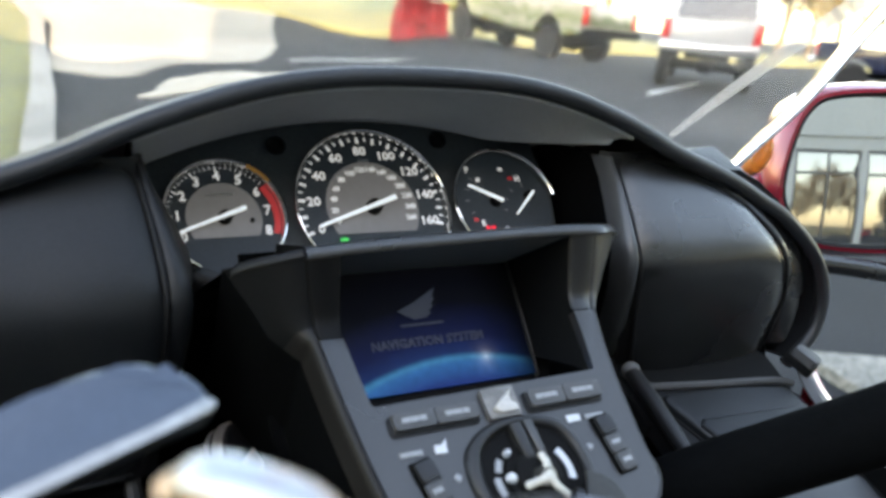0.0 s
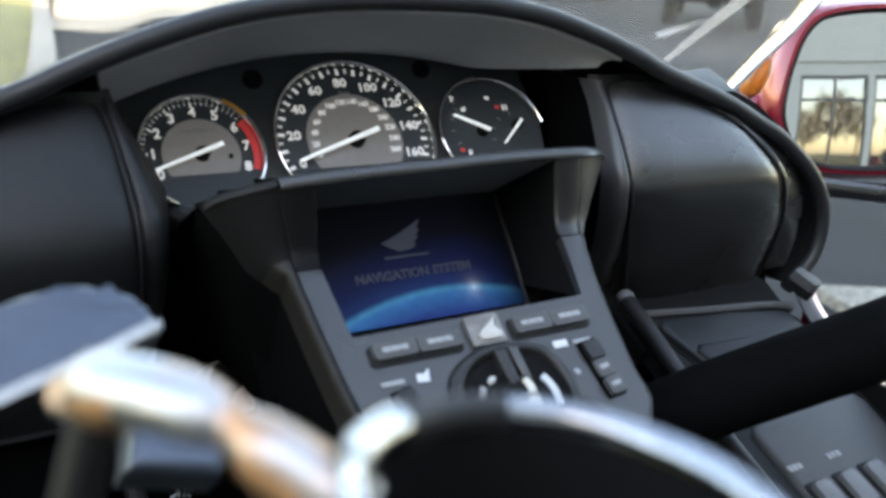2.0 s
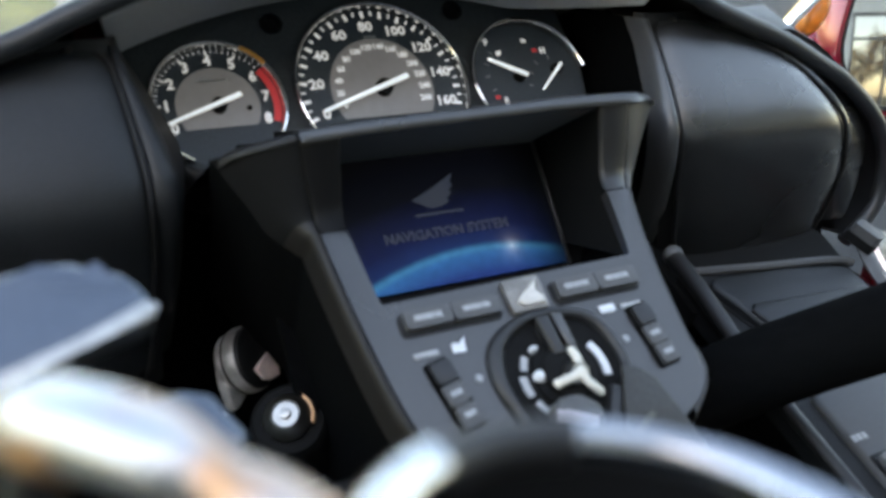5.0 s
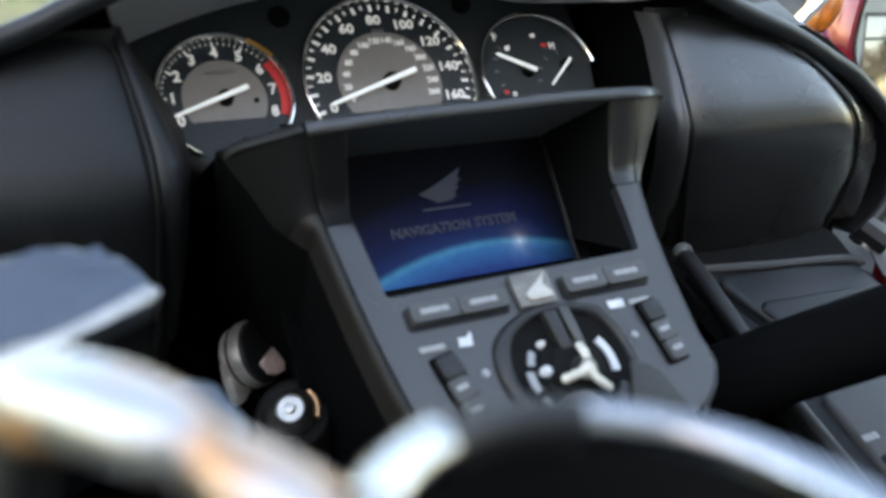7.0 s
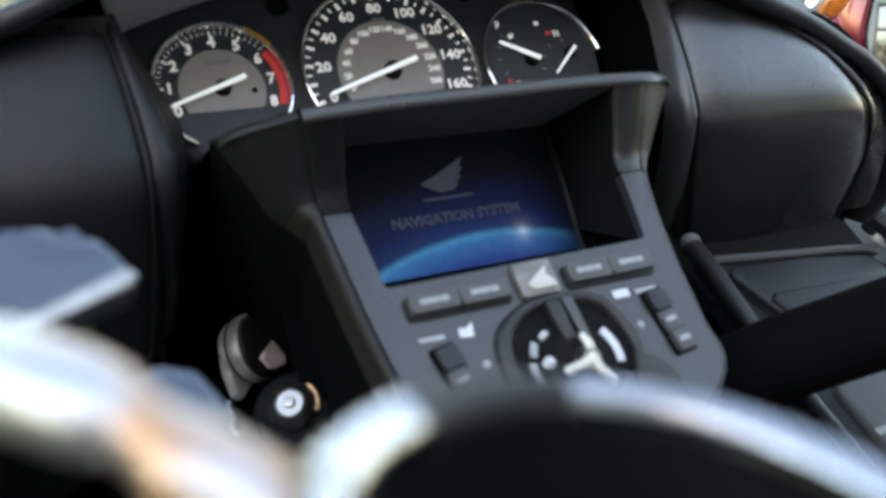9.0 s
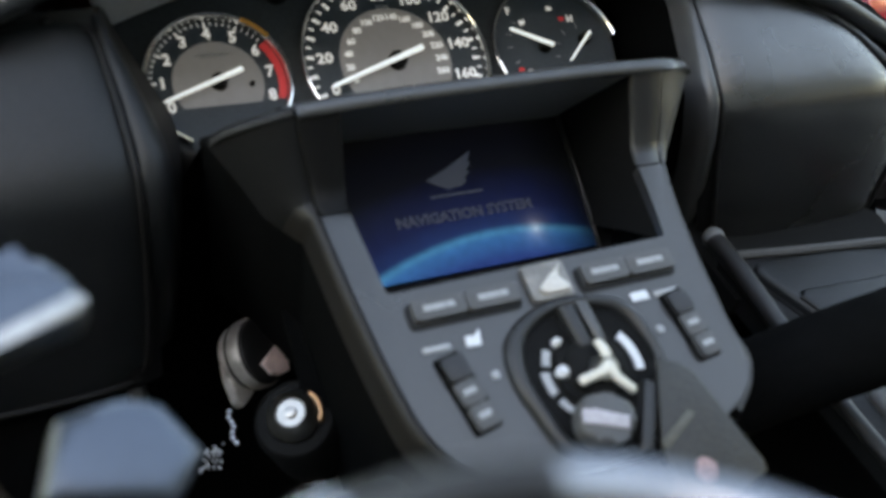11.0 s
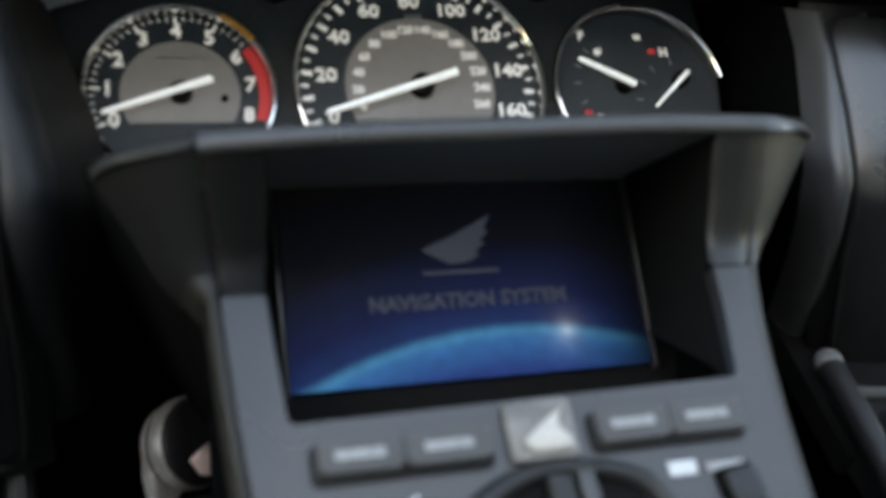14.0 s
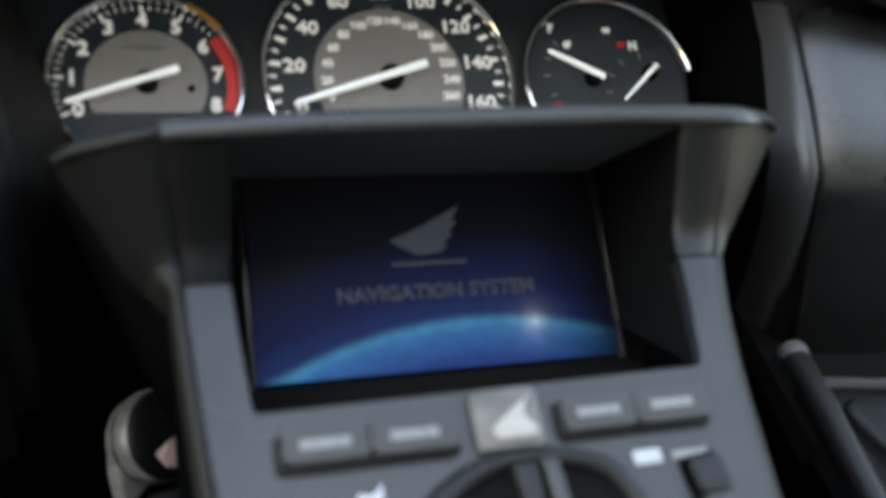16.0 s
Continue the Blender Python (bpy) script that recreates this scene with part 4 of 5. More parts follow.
badge = part("badge_plate", bm, material("bronze_plate", (0.17, 0.16, 0.148), 0.45, metal=0.5, grain=0.15, scale=500, stain=0.35, stain_scale=90), bike, "square metal badge plate")
bm = bmesh.new()
prism(bm, [(-0.0062, -0.0012), (-0.0035, 0.0012), (0.0072, 0.0088), (0.0034, 0.0022), (0.0080, -0.0012), (0.0076, -0.0040), (-0.0030, -0.0040), (-0.0052, -0.0026)], 0.0026, 0.0048, PANEL, 0.0008)
part("badge_emblem", bm, material("pale_emblem_metal", (0.46, 0.44, 0.41), 0.45, metal=0.2, grain=0.1, scale=400), badge, "raised pale metal emblem")


def toggle_row(x, v_top, lean, label):
    """A slot with stacked rocker switches."""
    m = PANEL @ Matrix.Translation((x, v_top, 0)) @ pose(0, 0, 0, 0, 0, lean)
    bm = bmesh.new()
    prism(bm, rounded(-0.0062, -0.0325, 0.0062, 0.001, 0.0012), -0.004, 0.0009, m, 0.0004)
    slot = part("switch_slot", bm, PITCH, bike, label)
    for k in range(3):
        bm = bmesh.new()
        z = 0.003 if k % 2 else 0.004
        prism(bm, rounded(-0.0048, -0.0106 * (k + 1), 0.0050, -0.0106 * k - 0.0008, 0.001), 0, z, m, 0.001)
        part("rocker", bm, SATIN_DARK if k == 0 else BUTTON, slot)
        bm = bmesh.new()
        if k:
            box(bm, (0.0, -0.0106 * k - 0.0054, z + 0.0002), (0.0055, 0.0024, 0.0004), m)
            part("rocker_mark", bm, FAINT, slot)
        else:
            bm.free()


toggle_row(-0.0547, -0.0199, 11, "black rocker slot")
toggle_row(0.0553, -0.0144, 7, "black rocker slot")
for c in ((-0.0572, -0.0153, 0.0004), (0.0534, -0.0131, 0.0004)):
    bm = bmesh.new()
    box(bm, c, (0.0118, 0.0026, 0.0010), PANEL, 0.0003)
    part("slot_caption", bm, FAINT, bike)
bm = bmesh.new()
box(bm, (0.0400, -0.0124, 0.0003), (0.0088, 0.0042, 0.0006), PANEL, 0.0003)
part("heater_symbol", bm, MARK, bike)
bm = bmesh.new()
prism(bm, [(-0.0448, -0.0172), (-0.0385, -0.0178), (-0.0372, -0.0108), (-0.0405, -0.0135), (-0.0440, -0.0128)], 0.0, 0.0006, PANEL)
part("horn_symbol", bm, MARK, bike)
for x, v in ((0.0421, -0.0291), (-0.0378, -0.0311)):
    bm = bmesh.new()
    lathe(bm, [(0.002, 0), (0.0018, 0.0008), (0, 0.001)], 14, PANEL @ Matrix.Translation((x, v, 0)))
    part("panel_dot", bm, FAINT, bike)

# Ignition dial in an egg-shaped surround, with a key in it.
DIALM = PANEL @ Matrix.Translation((0.005, -0.0378, 0))
IVORY = material("ivory_key_metal", (0.52, 0.49, 0.43), 0.42, metal=0.35, grain=0.12, scale=500, stain=0.2, stain_scale=120)
egg_in = [(p.x, p.y) for p in smooth_line([(-0.0308, 0.0016, 0), (-0.0258, 0.0165, 0), (-0.0110, 0.0250, 0), (0.0046, 0.0256, 0), (0.0200, 0.0200, 0), (0.0265, 0.0050, 0), (0.0255, -0.0100, 0), (0.0205, -0.0260, 0), (0.0060, -0.0340, 0), (-0.0120, -0.0335, 0), (-0.0235, -0.0265, 0), (-0.0283, -0.0144, 0)], 5, True)]
egg_out = [(p.x, p.y) for p in smooth_line([(-0.0380, 0.0036, 0), (-0.0338, 0.0196, 0), (-0.0175, 0.0300, 0), (0.0046, 0.0318, 0), (0.0255, 0.0250, 0), (0.0325, 0.0060, 0), (0.0310, -0.0120, 0), (0.0250, -0.0295, 0), (0.0070, -0.0368, 0), (-0.0140, -0.0365, 0), (-0.0290, -0.0300, 0), (-0.0345, -0.0140, 0)], 5, True)]
bm = bmesh.new()
skin(bm, [[DIALM @ Vector((ox + (ix - ox) * f, oy + (iy - oy) * f, z)) for (ix, iy), (ox, oy) in zip(egg_in, egg_out)] for f, z in ((0.0, -0.001), (0.03, 0.0012), (0.18, 0.0030), (0.45, 0.0042), (0.72, 0.0040), (0.92, 0.0026), (1.0, 0.0004))], closed=True)
dial = part("dial_surround", bm, SATIN_DARK, bike, "egg-shaped dark surround of the ignition dial", sharp=60)
bm = bmesh.new()
prism(bm, egg_in, -0.001, 0.0007, DIALM)
lathe(bm, [(0.0175, 0.0006), (0.0172, 0.0020), (0.0135, 0.0024), (0.0125, 0.0048), (0.0105, 0.0060), (0, 0.0060)], 40, DIALM @ Matrix.Translation((-0.001, -0.001, 0)))
part("dial_core", bm, MATTE, dial, "black ignition dial")
DISC = DIALM @ Matrix.Translation((-0.001, -0.001, 0))
for r, a0, a1, w in ((0.0215, 146, 164, 0.0020), (0.0228, 172, 196, 0.0021), (0.0226, 204, 220, 0.0016), (0.0205, 34, -14, 0.0024)):
    bm = bmesh.new()
    lathe(bm, [(r - w, 0.0004), (r - w, 0.0018), (r + w * 0.6, 0.0018), (r + w * 0.6, 0.0004)], 14, DISC, a0, a1 - a0)
    part("dial_print", bm, DIAL_GREY if a0 > 90 else MARK, dial)
for x, y, r in ((-0.0148, 0.0014, 0.0030), (-0.0121, 0.0141, 0.0019)):
    bm = bmesh.new()
    lathe(bm, [(r, 0.0004), (r * 0.9, 0.0030), (r * 0.5, 0.0046), (0, 0.0050)], 16, DISC @ Matrix.Translation((x, y, 0)))
    part("dial_bead", bm, MARK, dial, "pale dial bead")
for x0, x1, mat in ((-0.0072, -0.0006, SATIN_DARK), (0.0010, 0.0062, SATIN)):
    bm = bmesh.new()
    prism(bm, [(x0 + 0.0006, 0.0075), (x1 - 0.0003, 0.0070), (x1, 0.0265), (x0, 0.0272)], 0.0, 0.0068, DIALM @ pose(0.001, 0, 0, 0, 0, 3), 0.0014, 3)
    part("dial_pointer", bm, mat, dial)

keyset = thing("ignition_key", "ivory metal ignition key with dark grey plastic fob", "key", LEAN)
HUB = Vector((-0.0018, -0.0055, 0.0118))
bm = bmesh.new()
for x, y, bow in ((-0.0004, 0.0073, 0.0010), (-0.0151, -0.0073, 0.0018), (0.0060, -0.0164, -0.0014)):
    end = Vector((x, y, 0.0100))
    mid = (HUB + end) / 2 + Vector((bow, 0, 0.0008))
    tube(bm, smooth_line([HUB, mid, end], 5), [0.0027] * 3 + [0.0022] * 5 + [0.0020, 0.0022, 0.0014], 12, squash=0.6)
bmesh.ops.create_uvsphere(bm, u_segments=14, v_segments=8, radius=0.0034, matrix=Matrix.Translation(HUB) @ Matrix.Diagonal((1, 1, 0.55, 1)))
bmesh.ops.transform(bm, matrix=DIALM, verts=bm.verts)
part("key_bow", bm, IVORY, keyset, "three-armed ivory metal key head", sharp=60)
bm = bmesh.new()
tube(bm, [DIALM @ Vector((-0.0012, -0.002, 0.004)), DIALM @ HUB], 0.0046, 14)
part("key_blade", bm, BRUSHED, keyset)
bm = bmesh.new()
prism(bm, [(p.x, p.y) for p in smooth_line([(-0.0215, -0.0170, 0), (-0.0135, -0.0140, 0), (-0.0010, -0.0205, 0), (-0.0025, -0.0300, 0), (-0.0100, -0.0345, 0), (-0.0190, -0.0335, 0), (-0.0250, -0.0265, 0)], 4, True)], 0.007, 0.0150, DIALM, 0.0028, 3)
fob = part("fob", bm, BUTTON, keyset, "dark grey plastic key fob")
bm = bmesh.new()
prism(bm, [(-0.0222, -0.0190), (-0.0170, -0.0205), (-0.0045, -0.0262), (-0.0068, -0.0310), (-0.0240, -0.0240)], 0.0146, 0.0158, DIALM, 0.0006)
part("fob_plate", bm, material("pale_fob_plate", (0.36, 0.34, 0.37), 0.5, grain=0.2, scale=400), fob, "pale lavender plate on the fob")
bm = bmesh.new()
prism(bm, [(0.0136, -0.0120), (0.0190, -0.0150), (0.0040, -0.0400), (-0.0025, -0.0390)], 0.001, 0.0085, DIALM, 0.0016, 3)
part("fob_bar", bm, SATIN_DARK, keyset, "grey plastic bar of the key ring")
bm = bmesh.new()
prism(bm, [(0.0215, -0.0060), (0.0300, -0.0095), (0.0352, -0.0150), (0.0462, -0.0560), (0.0452, -0.0605), (0.0305, -0.0640), (0.0075, -0.0560), (0.0060, -0.0400)], 0.0078, 0.0105, DIALM, 0.0010, 3)
tag = part("tag", bm, LEATHER, keyset, "wide dark olive leather strap on the key ring")
bm = bmesh.new()
prism(bm, [(0.0060, -0.0385), (0.0240, -0.0295), (0.0262, -0.0315), (0.0078, -0.0415)], 0.0100, 0.0110, DIALM, 0.0003)
part("tag_fold", bm, material("olive_fold", (0.06, 0.056, 0.042), 0.5, grain=0.25, scale=300), tag, "pale olive fold across the strap")
bm = bmesh.new()
lathe(bm, [(0.0050, 0.0098), (0.0048, 0.0112), (0.0030, 0.0116), (0, 0.0116)], 24, DIALM @ Matrix.Translation((0.0195, -0.0528, 0)))
part("tag_stud", bm, material("dull_pink_stud", (0.26, 0.15, 0.14), 0.4, grain=0.3, scale=500, stain=0.4, stain_scale=300), tag, "dull pinkish round stud")

# Side pods left and right of the console.
POD_Y = [(1.116, -0.018), (1.10, -0.034), (1.08, -0.051), (1.065, -0.0615), (1.055, -0.0665), (1.045, -0.067), (1.035, -0.065), (1.02, -0.060), (0.99, -0.050), (0.94, -0.034)]


def pod_depth(z):
    for (z0, y0), (z1, y1) in zip(POD_Y, POD_Y[1:]):
        if z >= z1:
            return y0 + (y1 - y0) * min(1, max(0, (z0 - z) / (z0 - z1)))
    return POD_Y[-1][1]


def pod(side, label, wide, cheek):
    # Rows from top to bottom: height, inner and outer half width.
    rows_in = [(1.114, 0.1605, 0.195), (1.103, 0.1590, 0.230), (1.085, 0.1566, 0.264), (1.06, 0.1544, 0.287), (1.03, 0.1542, 0.306), (1.0, 0.155, 0.317), (0.945, 0.157, 0.316)]
    rows_in = [(z, a + wide(z), b) for z, a, b in rows_in]
    fine = [(p.x, p.y, p.z) for p in smooth_line(rows_in, 4)]
    count = len(fine)
    bm = bmesh.new()
    base = bmesh.new()
    rows, under = [], []
    for i, (z, a, b) in enumerate(fine):
        end = min(1.0, min(i, count - 1 - i) / 4)
        cut = (0.016 if i < 8 else 0.005) * (1 - math.sqrt(1 - (1 - end) ** 2))
        row, low = [], []
        for k in range(17):
            u = k / 16
            x = a + cut + (b - a - 2 * cut) * u
            lip = 0.0025 * max(0.0, 1 - min(u, 1 - u) / 0.05) ** 2 + 0.003 * max(0.0, 1 - end * 3) ** 2
            swell = 0.006 * (1 - (2 * u - 1) ** 4)
            row.append((MID + side * x, pod_depth(z) - swell + lip, z))
            low.append((MID + side * (a - 0.006 + (b - a + 0.014) * u), pod_depth(z) - swell + 0.0045 + 0.004 * max(0.0, 1 - min(u, 1 - u) / 0.06), z + (0.004 if i == 0 else -0.004 if i == count - 1 else 0)))
        rows.append(row)
        under.append(low)
    skin(bm, rows)
    p = part("side_pod", bm, VINYL if side > 0 else DIM_POD, bike, label, sharp=70)
    ring = [Vector(r[0]) for r in rows] + [Vector(v) for v in rows[-1][1:]] + [Vector(r[-1]) for r in rows[-2::-1]] + [Vector(v) for v in rows[0][-2:0:-1]]
    seam = bmesh.new()
    tube(seam, [q + Vector((0, -0.0022, 0)) for q in ring + ring[:1]], 0.0015, 8, up=(0, 1, 0.2))
    part("panel_seam", seam, SEAM, p)
    skin(base, under, 0.003)
    part("pod_backing", base, SEAM, bike, "dark gap round the pod panel")
    # Rounded cheek between the pod and the gauges, and the dark wall behind it.
    bm, wall = bmesh.new(), bmesh.new()
    rows, back = [], []
    for q in smooth_line([(1.115, 0.1612, 0), (1.10, 0.1587, 0), (1.07, 0.1551, 0), (1.04, 0.1542, 0), (1.01, 0.1548, 0), (0.98, 0.156, 0), (0.95, 0.157, 0)], 4):
        z, a = q.x, q.y + wide(q.x)
        y = pod_depth(z) + 2.0 * max(0.0, 1.062 - z) ** 2 - 0.002
        rows.append([(MID + side * (a - 0.0014 - f * cheek(z)), y + d, z) for f, d in (((0.0, 0.005), (0.04, 0.0018), (0.14, 0.0002), (0.38, -0.0005), (0.62, 0.0005), (0.82, 0.0035), (0.95, 0.010), (1.0, 0.018)) if side > 0 else ((0.0, 0.005), (0.04, 0.0024), (0.13, 0.0012), (0.35, 0.0008), (0.58, 0.0018), (0.80, 0.0050), (0.94, 0.0105), (1.0, 0.0175)))])
        back.append([(MID + side * (a - 0.0014 - cheek(z) * f), y + d, z) for f, d in (((1.0, 0.0175), (0.55, 0.045), (-0.7, 0.12)) if side > 0 else ((1.0, 0.0175), (1.35, 0.036), (1.75, 0.062)))])
    skin(bm, rows)
    part("pod_cheek", bm, CHEEK_LIT if side > 0 else DIM_POD, bike, "rounded cheek beside the gauges", sharp=80)
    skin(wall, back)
    part("cheek_wall", wall, PITCH if side > 0 else FLANK, bike, "wall behind the cheek, coloured near-black for shade" if side > 0 else "wall behind the cheek in the shaded flank colour")
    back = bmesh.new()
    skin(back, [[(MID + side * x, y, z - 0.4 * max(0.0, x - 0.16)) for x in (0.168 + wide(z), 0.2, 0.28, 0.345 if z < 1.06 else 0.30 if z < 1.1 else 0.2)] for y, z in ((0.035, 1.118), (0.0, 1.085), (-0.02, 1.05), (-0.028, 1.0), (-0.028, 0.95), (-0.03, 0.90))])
    part("dash_backing", back, PITCH, bike, "added black sheet behind the pod, in place of shade")
    # Band between the pod and the dash edge.
    bm = bmesh.new()
    rows = []
    for (z, a, b), (d, ze) in zip(rows_in, ((0.205, 1.112), (0.245, 1.098), (0.285, 1.078), (0.318, 1.055), (0.345, 1.03), (0.352, 0.995), (0.345, 0.965))):
        y = pod_depth(z) + 0.15 * max(0.0, 1.05 - z)
        rows.append([(MID + side * (b + 0.002), y + 0.010, z), (MID + side * (b + 0.0032), y + 0.003, z), (MID + side * (b + 0.006), y + 0.002, z), (MID + side * (b * 0.55 + d * 0.45), y + 0.007, z * 0.6 + ze * 0.4), (MID + side * (b * 0.3 + d * 0.7), y * 0.4 - 0.02, z * 0.3 + ze * 0.7), (MID + side * d, -0.04, ze), (MID + side * (d + 0.012), -0.035, ze + 0.004)])
    skin(bm, [[Vector(c) for c in row] for row in zip(*[smooth_line(line, 3) for line in zip(*rows)])])
    part("dash_shoulder", bm, VINYL, bike, "black shoulder round the pod", sharp=80)
    return p


pod(1, "black bulging pod panel in the glossier, lit colour", lambda z: 0.30 * max(0.0, 1.045 - z), lambda z: 0.0060 + 0.005 * min(1.0, max(0.0, (1.10 - z) / 0.04)))
speaker = pod(-1, "black bulging speaker pod panel in the dimmer, shaded colour", lambda z: 0.0, lambda z: 0.0065 + 0.0085 * min(1.0, max(0.0, (1.105 - z) / 0.045)))
bm = bmesh.new()
lathe(bm, [(0.0135, -0.004), (0.0131, -0.0003), (0.0124, 0.0002), (0.0117, -0.0001), (0.004, 0.0001), (0.0034, 0.0005), (0, 0.0006)], 32, pose(-0.1895, pod_depth(1.0885) - 0.0052, 1.0885, 49.6, 0, 0))
part("pod_boss", bm, DIM_POD, speaker, "faint round boss in the panel")



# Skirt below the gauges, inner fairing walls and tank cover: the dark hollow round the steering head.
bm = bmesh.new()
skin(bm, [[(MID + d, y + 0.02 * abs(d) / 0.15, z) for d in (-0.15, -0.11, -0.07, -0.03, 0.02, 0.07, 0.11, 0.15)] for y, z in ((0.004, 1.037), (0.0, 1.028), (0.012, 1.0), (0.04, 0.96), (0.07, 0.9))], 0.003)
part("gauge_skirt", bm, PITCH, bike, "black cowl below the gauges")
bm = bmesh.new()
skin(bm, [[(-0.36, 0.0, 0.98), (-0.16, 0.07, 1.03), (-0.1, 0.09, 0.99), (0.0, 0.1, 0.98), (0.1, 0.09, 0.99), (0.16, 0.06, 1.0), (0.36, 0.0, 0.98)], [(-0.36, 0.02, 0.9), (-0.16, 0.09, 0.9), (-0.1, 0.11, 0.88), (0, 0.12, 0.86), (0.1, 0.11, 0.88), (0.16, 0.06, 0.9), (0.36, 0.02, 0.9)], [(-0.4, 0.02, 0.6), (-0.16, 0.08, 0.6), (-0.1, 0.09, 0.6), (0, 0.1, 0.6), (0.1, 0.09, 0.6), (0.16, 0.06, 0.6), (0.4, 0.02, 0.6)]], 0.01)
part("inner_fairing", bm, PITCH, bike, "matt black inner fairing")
for side in (-1, 1):
    bm = bmesh.new()
    skin(bm, [[(side * x, y, z) for y, z in ((0.05, 0.955), (-0.1, 0.915), (-0.25, 0.84), (-0.4, 0.76))] for x in (0.32, 0.33)] + [[(side * 0.34, y, 0.6) for y in (0.05, -0.1, -0.25, -0.4)]], 0.01)
    part("fairing_side", bm, PAINT, bike, "candy red fairing side")
for side in (-1, 1):
    bm = bmesh.new()
    skin(bm, [[(side * 0.30, y, z) for y in (0.06, -0.1, -0.25, -0.45)] for z in (0.97 if side < 0 else 0.93, 0.8, 0.6)], 0.004)
    part("hollow_wall", bm, MATTE, bike, "added matt black wall inside the fairing")
bm = bmesh.new()
skin(bm, [[(x, y, z - 0.15 * (x / 0.3) ** 2) for x in (-0.3, -0.2, -0.1, 0, 0.1, 0.2, 0.3)] for y, z in ((0.08, 0.78), (-0.2, 0.79), (-0.32, 0.83), (-0.5, 0.86), (-0.7, 0.78), (-1.0, 0.74), (-1.3, 0.78))], 0.02)
part("tank_cover", bm, MATTE, bike, "dark tank cover and seat below the bars")

for x in (-0.145, 0.165):
    bm = bmesh.new()
    box(bm, (x, 0.1, 1.02), (0.12, 0.004, 0.12))
    part("gauge_backing", bm, PITCH, bike, "added black sheet behind the gauges, in place of shade")

# Right inner panel below the pod, running on under the handlebar.
INNER = frame_axes((0.1715, -0.063, 0.9625), 23.6)
bm = bmesh.new()
prism(bm, [(0.0, -0.26), (0.115, -0.26), (0.128, -0.11), (0.136, -0.036), (0.130, -0.0265), (0.0, -0.0045)], -0.02, 0.0, INNER, 0.003)
part("side_panel", bm, DULL, bike, "dark grey inner side panel")
bm = bmesh.new()
prism(bm, [(-0.004, -0.030), (0.140, -0.045), (0.150, 0.010), (0.135, 0.050), (0.0, 0.050)], -0.022, -0.009, INNER)
part("gap_filler", bm, MATTE, bike, "added black filler between pod and side panel")
lid = [(0.0090, -0.0265), (0.0095, -0.0215), (0.0135, -0.0178), (0.07, -0.0238), (0.118, -0.0298), (0.1225, -0.034), (0.124, -0.052), (0.12, -0.092), (0.03, -0.088)]
bm = bmesh.new()
prism(bm, [(0.07 + (x - 0.07) * 1.045, -0.05 + (y + 0.05) * 1.08) for x, y in lid], -0.004, 0.0008, INNER)
gap = part("pocket_gap", bm, SEAM, bike, "dark gap round the pocket lid")
bm = bmesh.new()
prism(bm, lid, -0.004, 0.0065, INNER, 0.003, 3)
part("pocket_lid", bm, DIM_POD, bike, "dark grey pocket lid")
bm = bmesh.new()
prism(bm, [(0.030, -0.083), (0.116, -0.086), (0.118, -0.051), (0.024, -0.0455), (0.019, -0.05)], 0.005, 0.0092, INNER, 0.0024, 3)
part("lid_pad", bm, DIM_POD, bike, "raised grey pad of the lid")
bm = bmesh.new()
prism(bm, [(0.014, -0.25), (0.105, -0.25), (0.119, -0.115), (0.112, -0.106), (0.02, -0.109), (0.013, -0.115)], -0.004, 0.004, INNER, 0.004, 3)
lowp = part("switch_plate", bm, BUTTON, bike, "dark grey lower switch plate")
for x, v, w in ((0.0245, -0.1645, 0.014), (0.0480, -0.1640, 0.014), (0.0715, -0.1635, 0.014)):
    bm = bmesh.new()
    prism(bm, rounded(x - w / 2 - 0.0015, v - 0.018, x + w / 2 + 0.0015, v + 0.008, 0.002), 0.0, 0.0048, INNER, 0.0005)
    well = part("key_well", bm, SEAM, lowp)
    bm = bmesh.new()
    prism(bm, rounded(x - w / 2 + 0.001, v - 0.017, x + w / 2, v + 0.0055, 0.002), 0.002, 0.009, INNER, 0.002)
    part("rocker_key", bm, TAB, lowp, "grey rocker key")
for x, v in ((0.0205, -0.1447), (0.0545, -0.1447)):
    bm = bmesh.new()
    for k in range(3):
        box(bm, (x - 0.004 + 0.004 * k, v, 0.0042), (0.0032, 0.004, 0.0004), INNER)
    part("key_caption", bm, FAINT, lowp)
bm = bmesh.new()
tube(bm, [INNER @ Vector(v) for v in ((0.0045, 0.0085, 0.001), (0.002, -0.02, 0.002), (-0.003, -0.062, 0.002), (-0.006, -0.12, 0.002), (-0.007, -0.25, 0.002))], [0.0062, 0.006, 0.0055, 0.0045, 0.004], 12)
part("panel_edge_bead", bm, SATIN_DARK, bike, "rounded grey edge bead")
bm = bmesh.new()
tube(bm, smooth_line([INNER @ Vector(v) for v in ((0.008, -0.0060, 0.001), (0.06, -0.0140, 0.002), (0.12, -0.0212, 0.002), (0.136, -0.0265, 0.001))], 4), 0.003, 8)
part("panel_top_bead", bm, BUTTON, bike, "grey bead along the pod")
bm = bmesh.new()
bmesh.ops.create_uvsphere(bm, u_segments=16, v_segments=10, radius=0.0068, matrix=Matrix.Translation(INNER @ Vector((0.0049, 0.0105, 0.001))))
part("bead_cap", bm, TAB, bike, "rounded pale end of the bead")
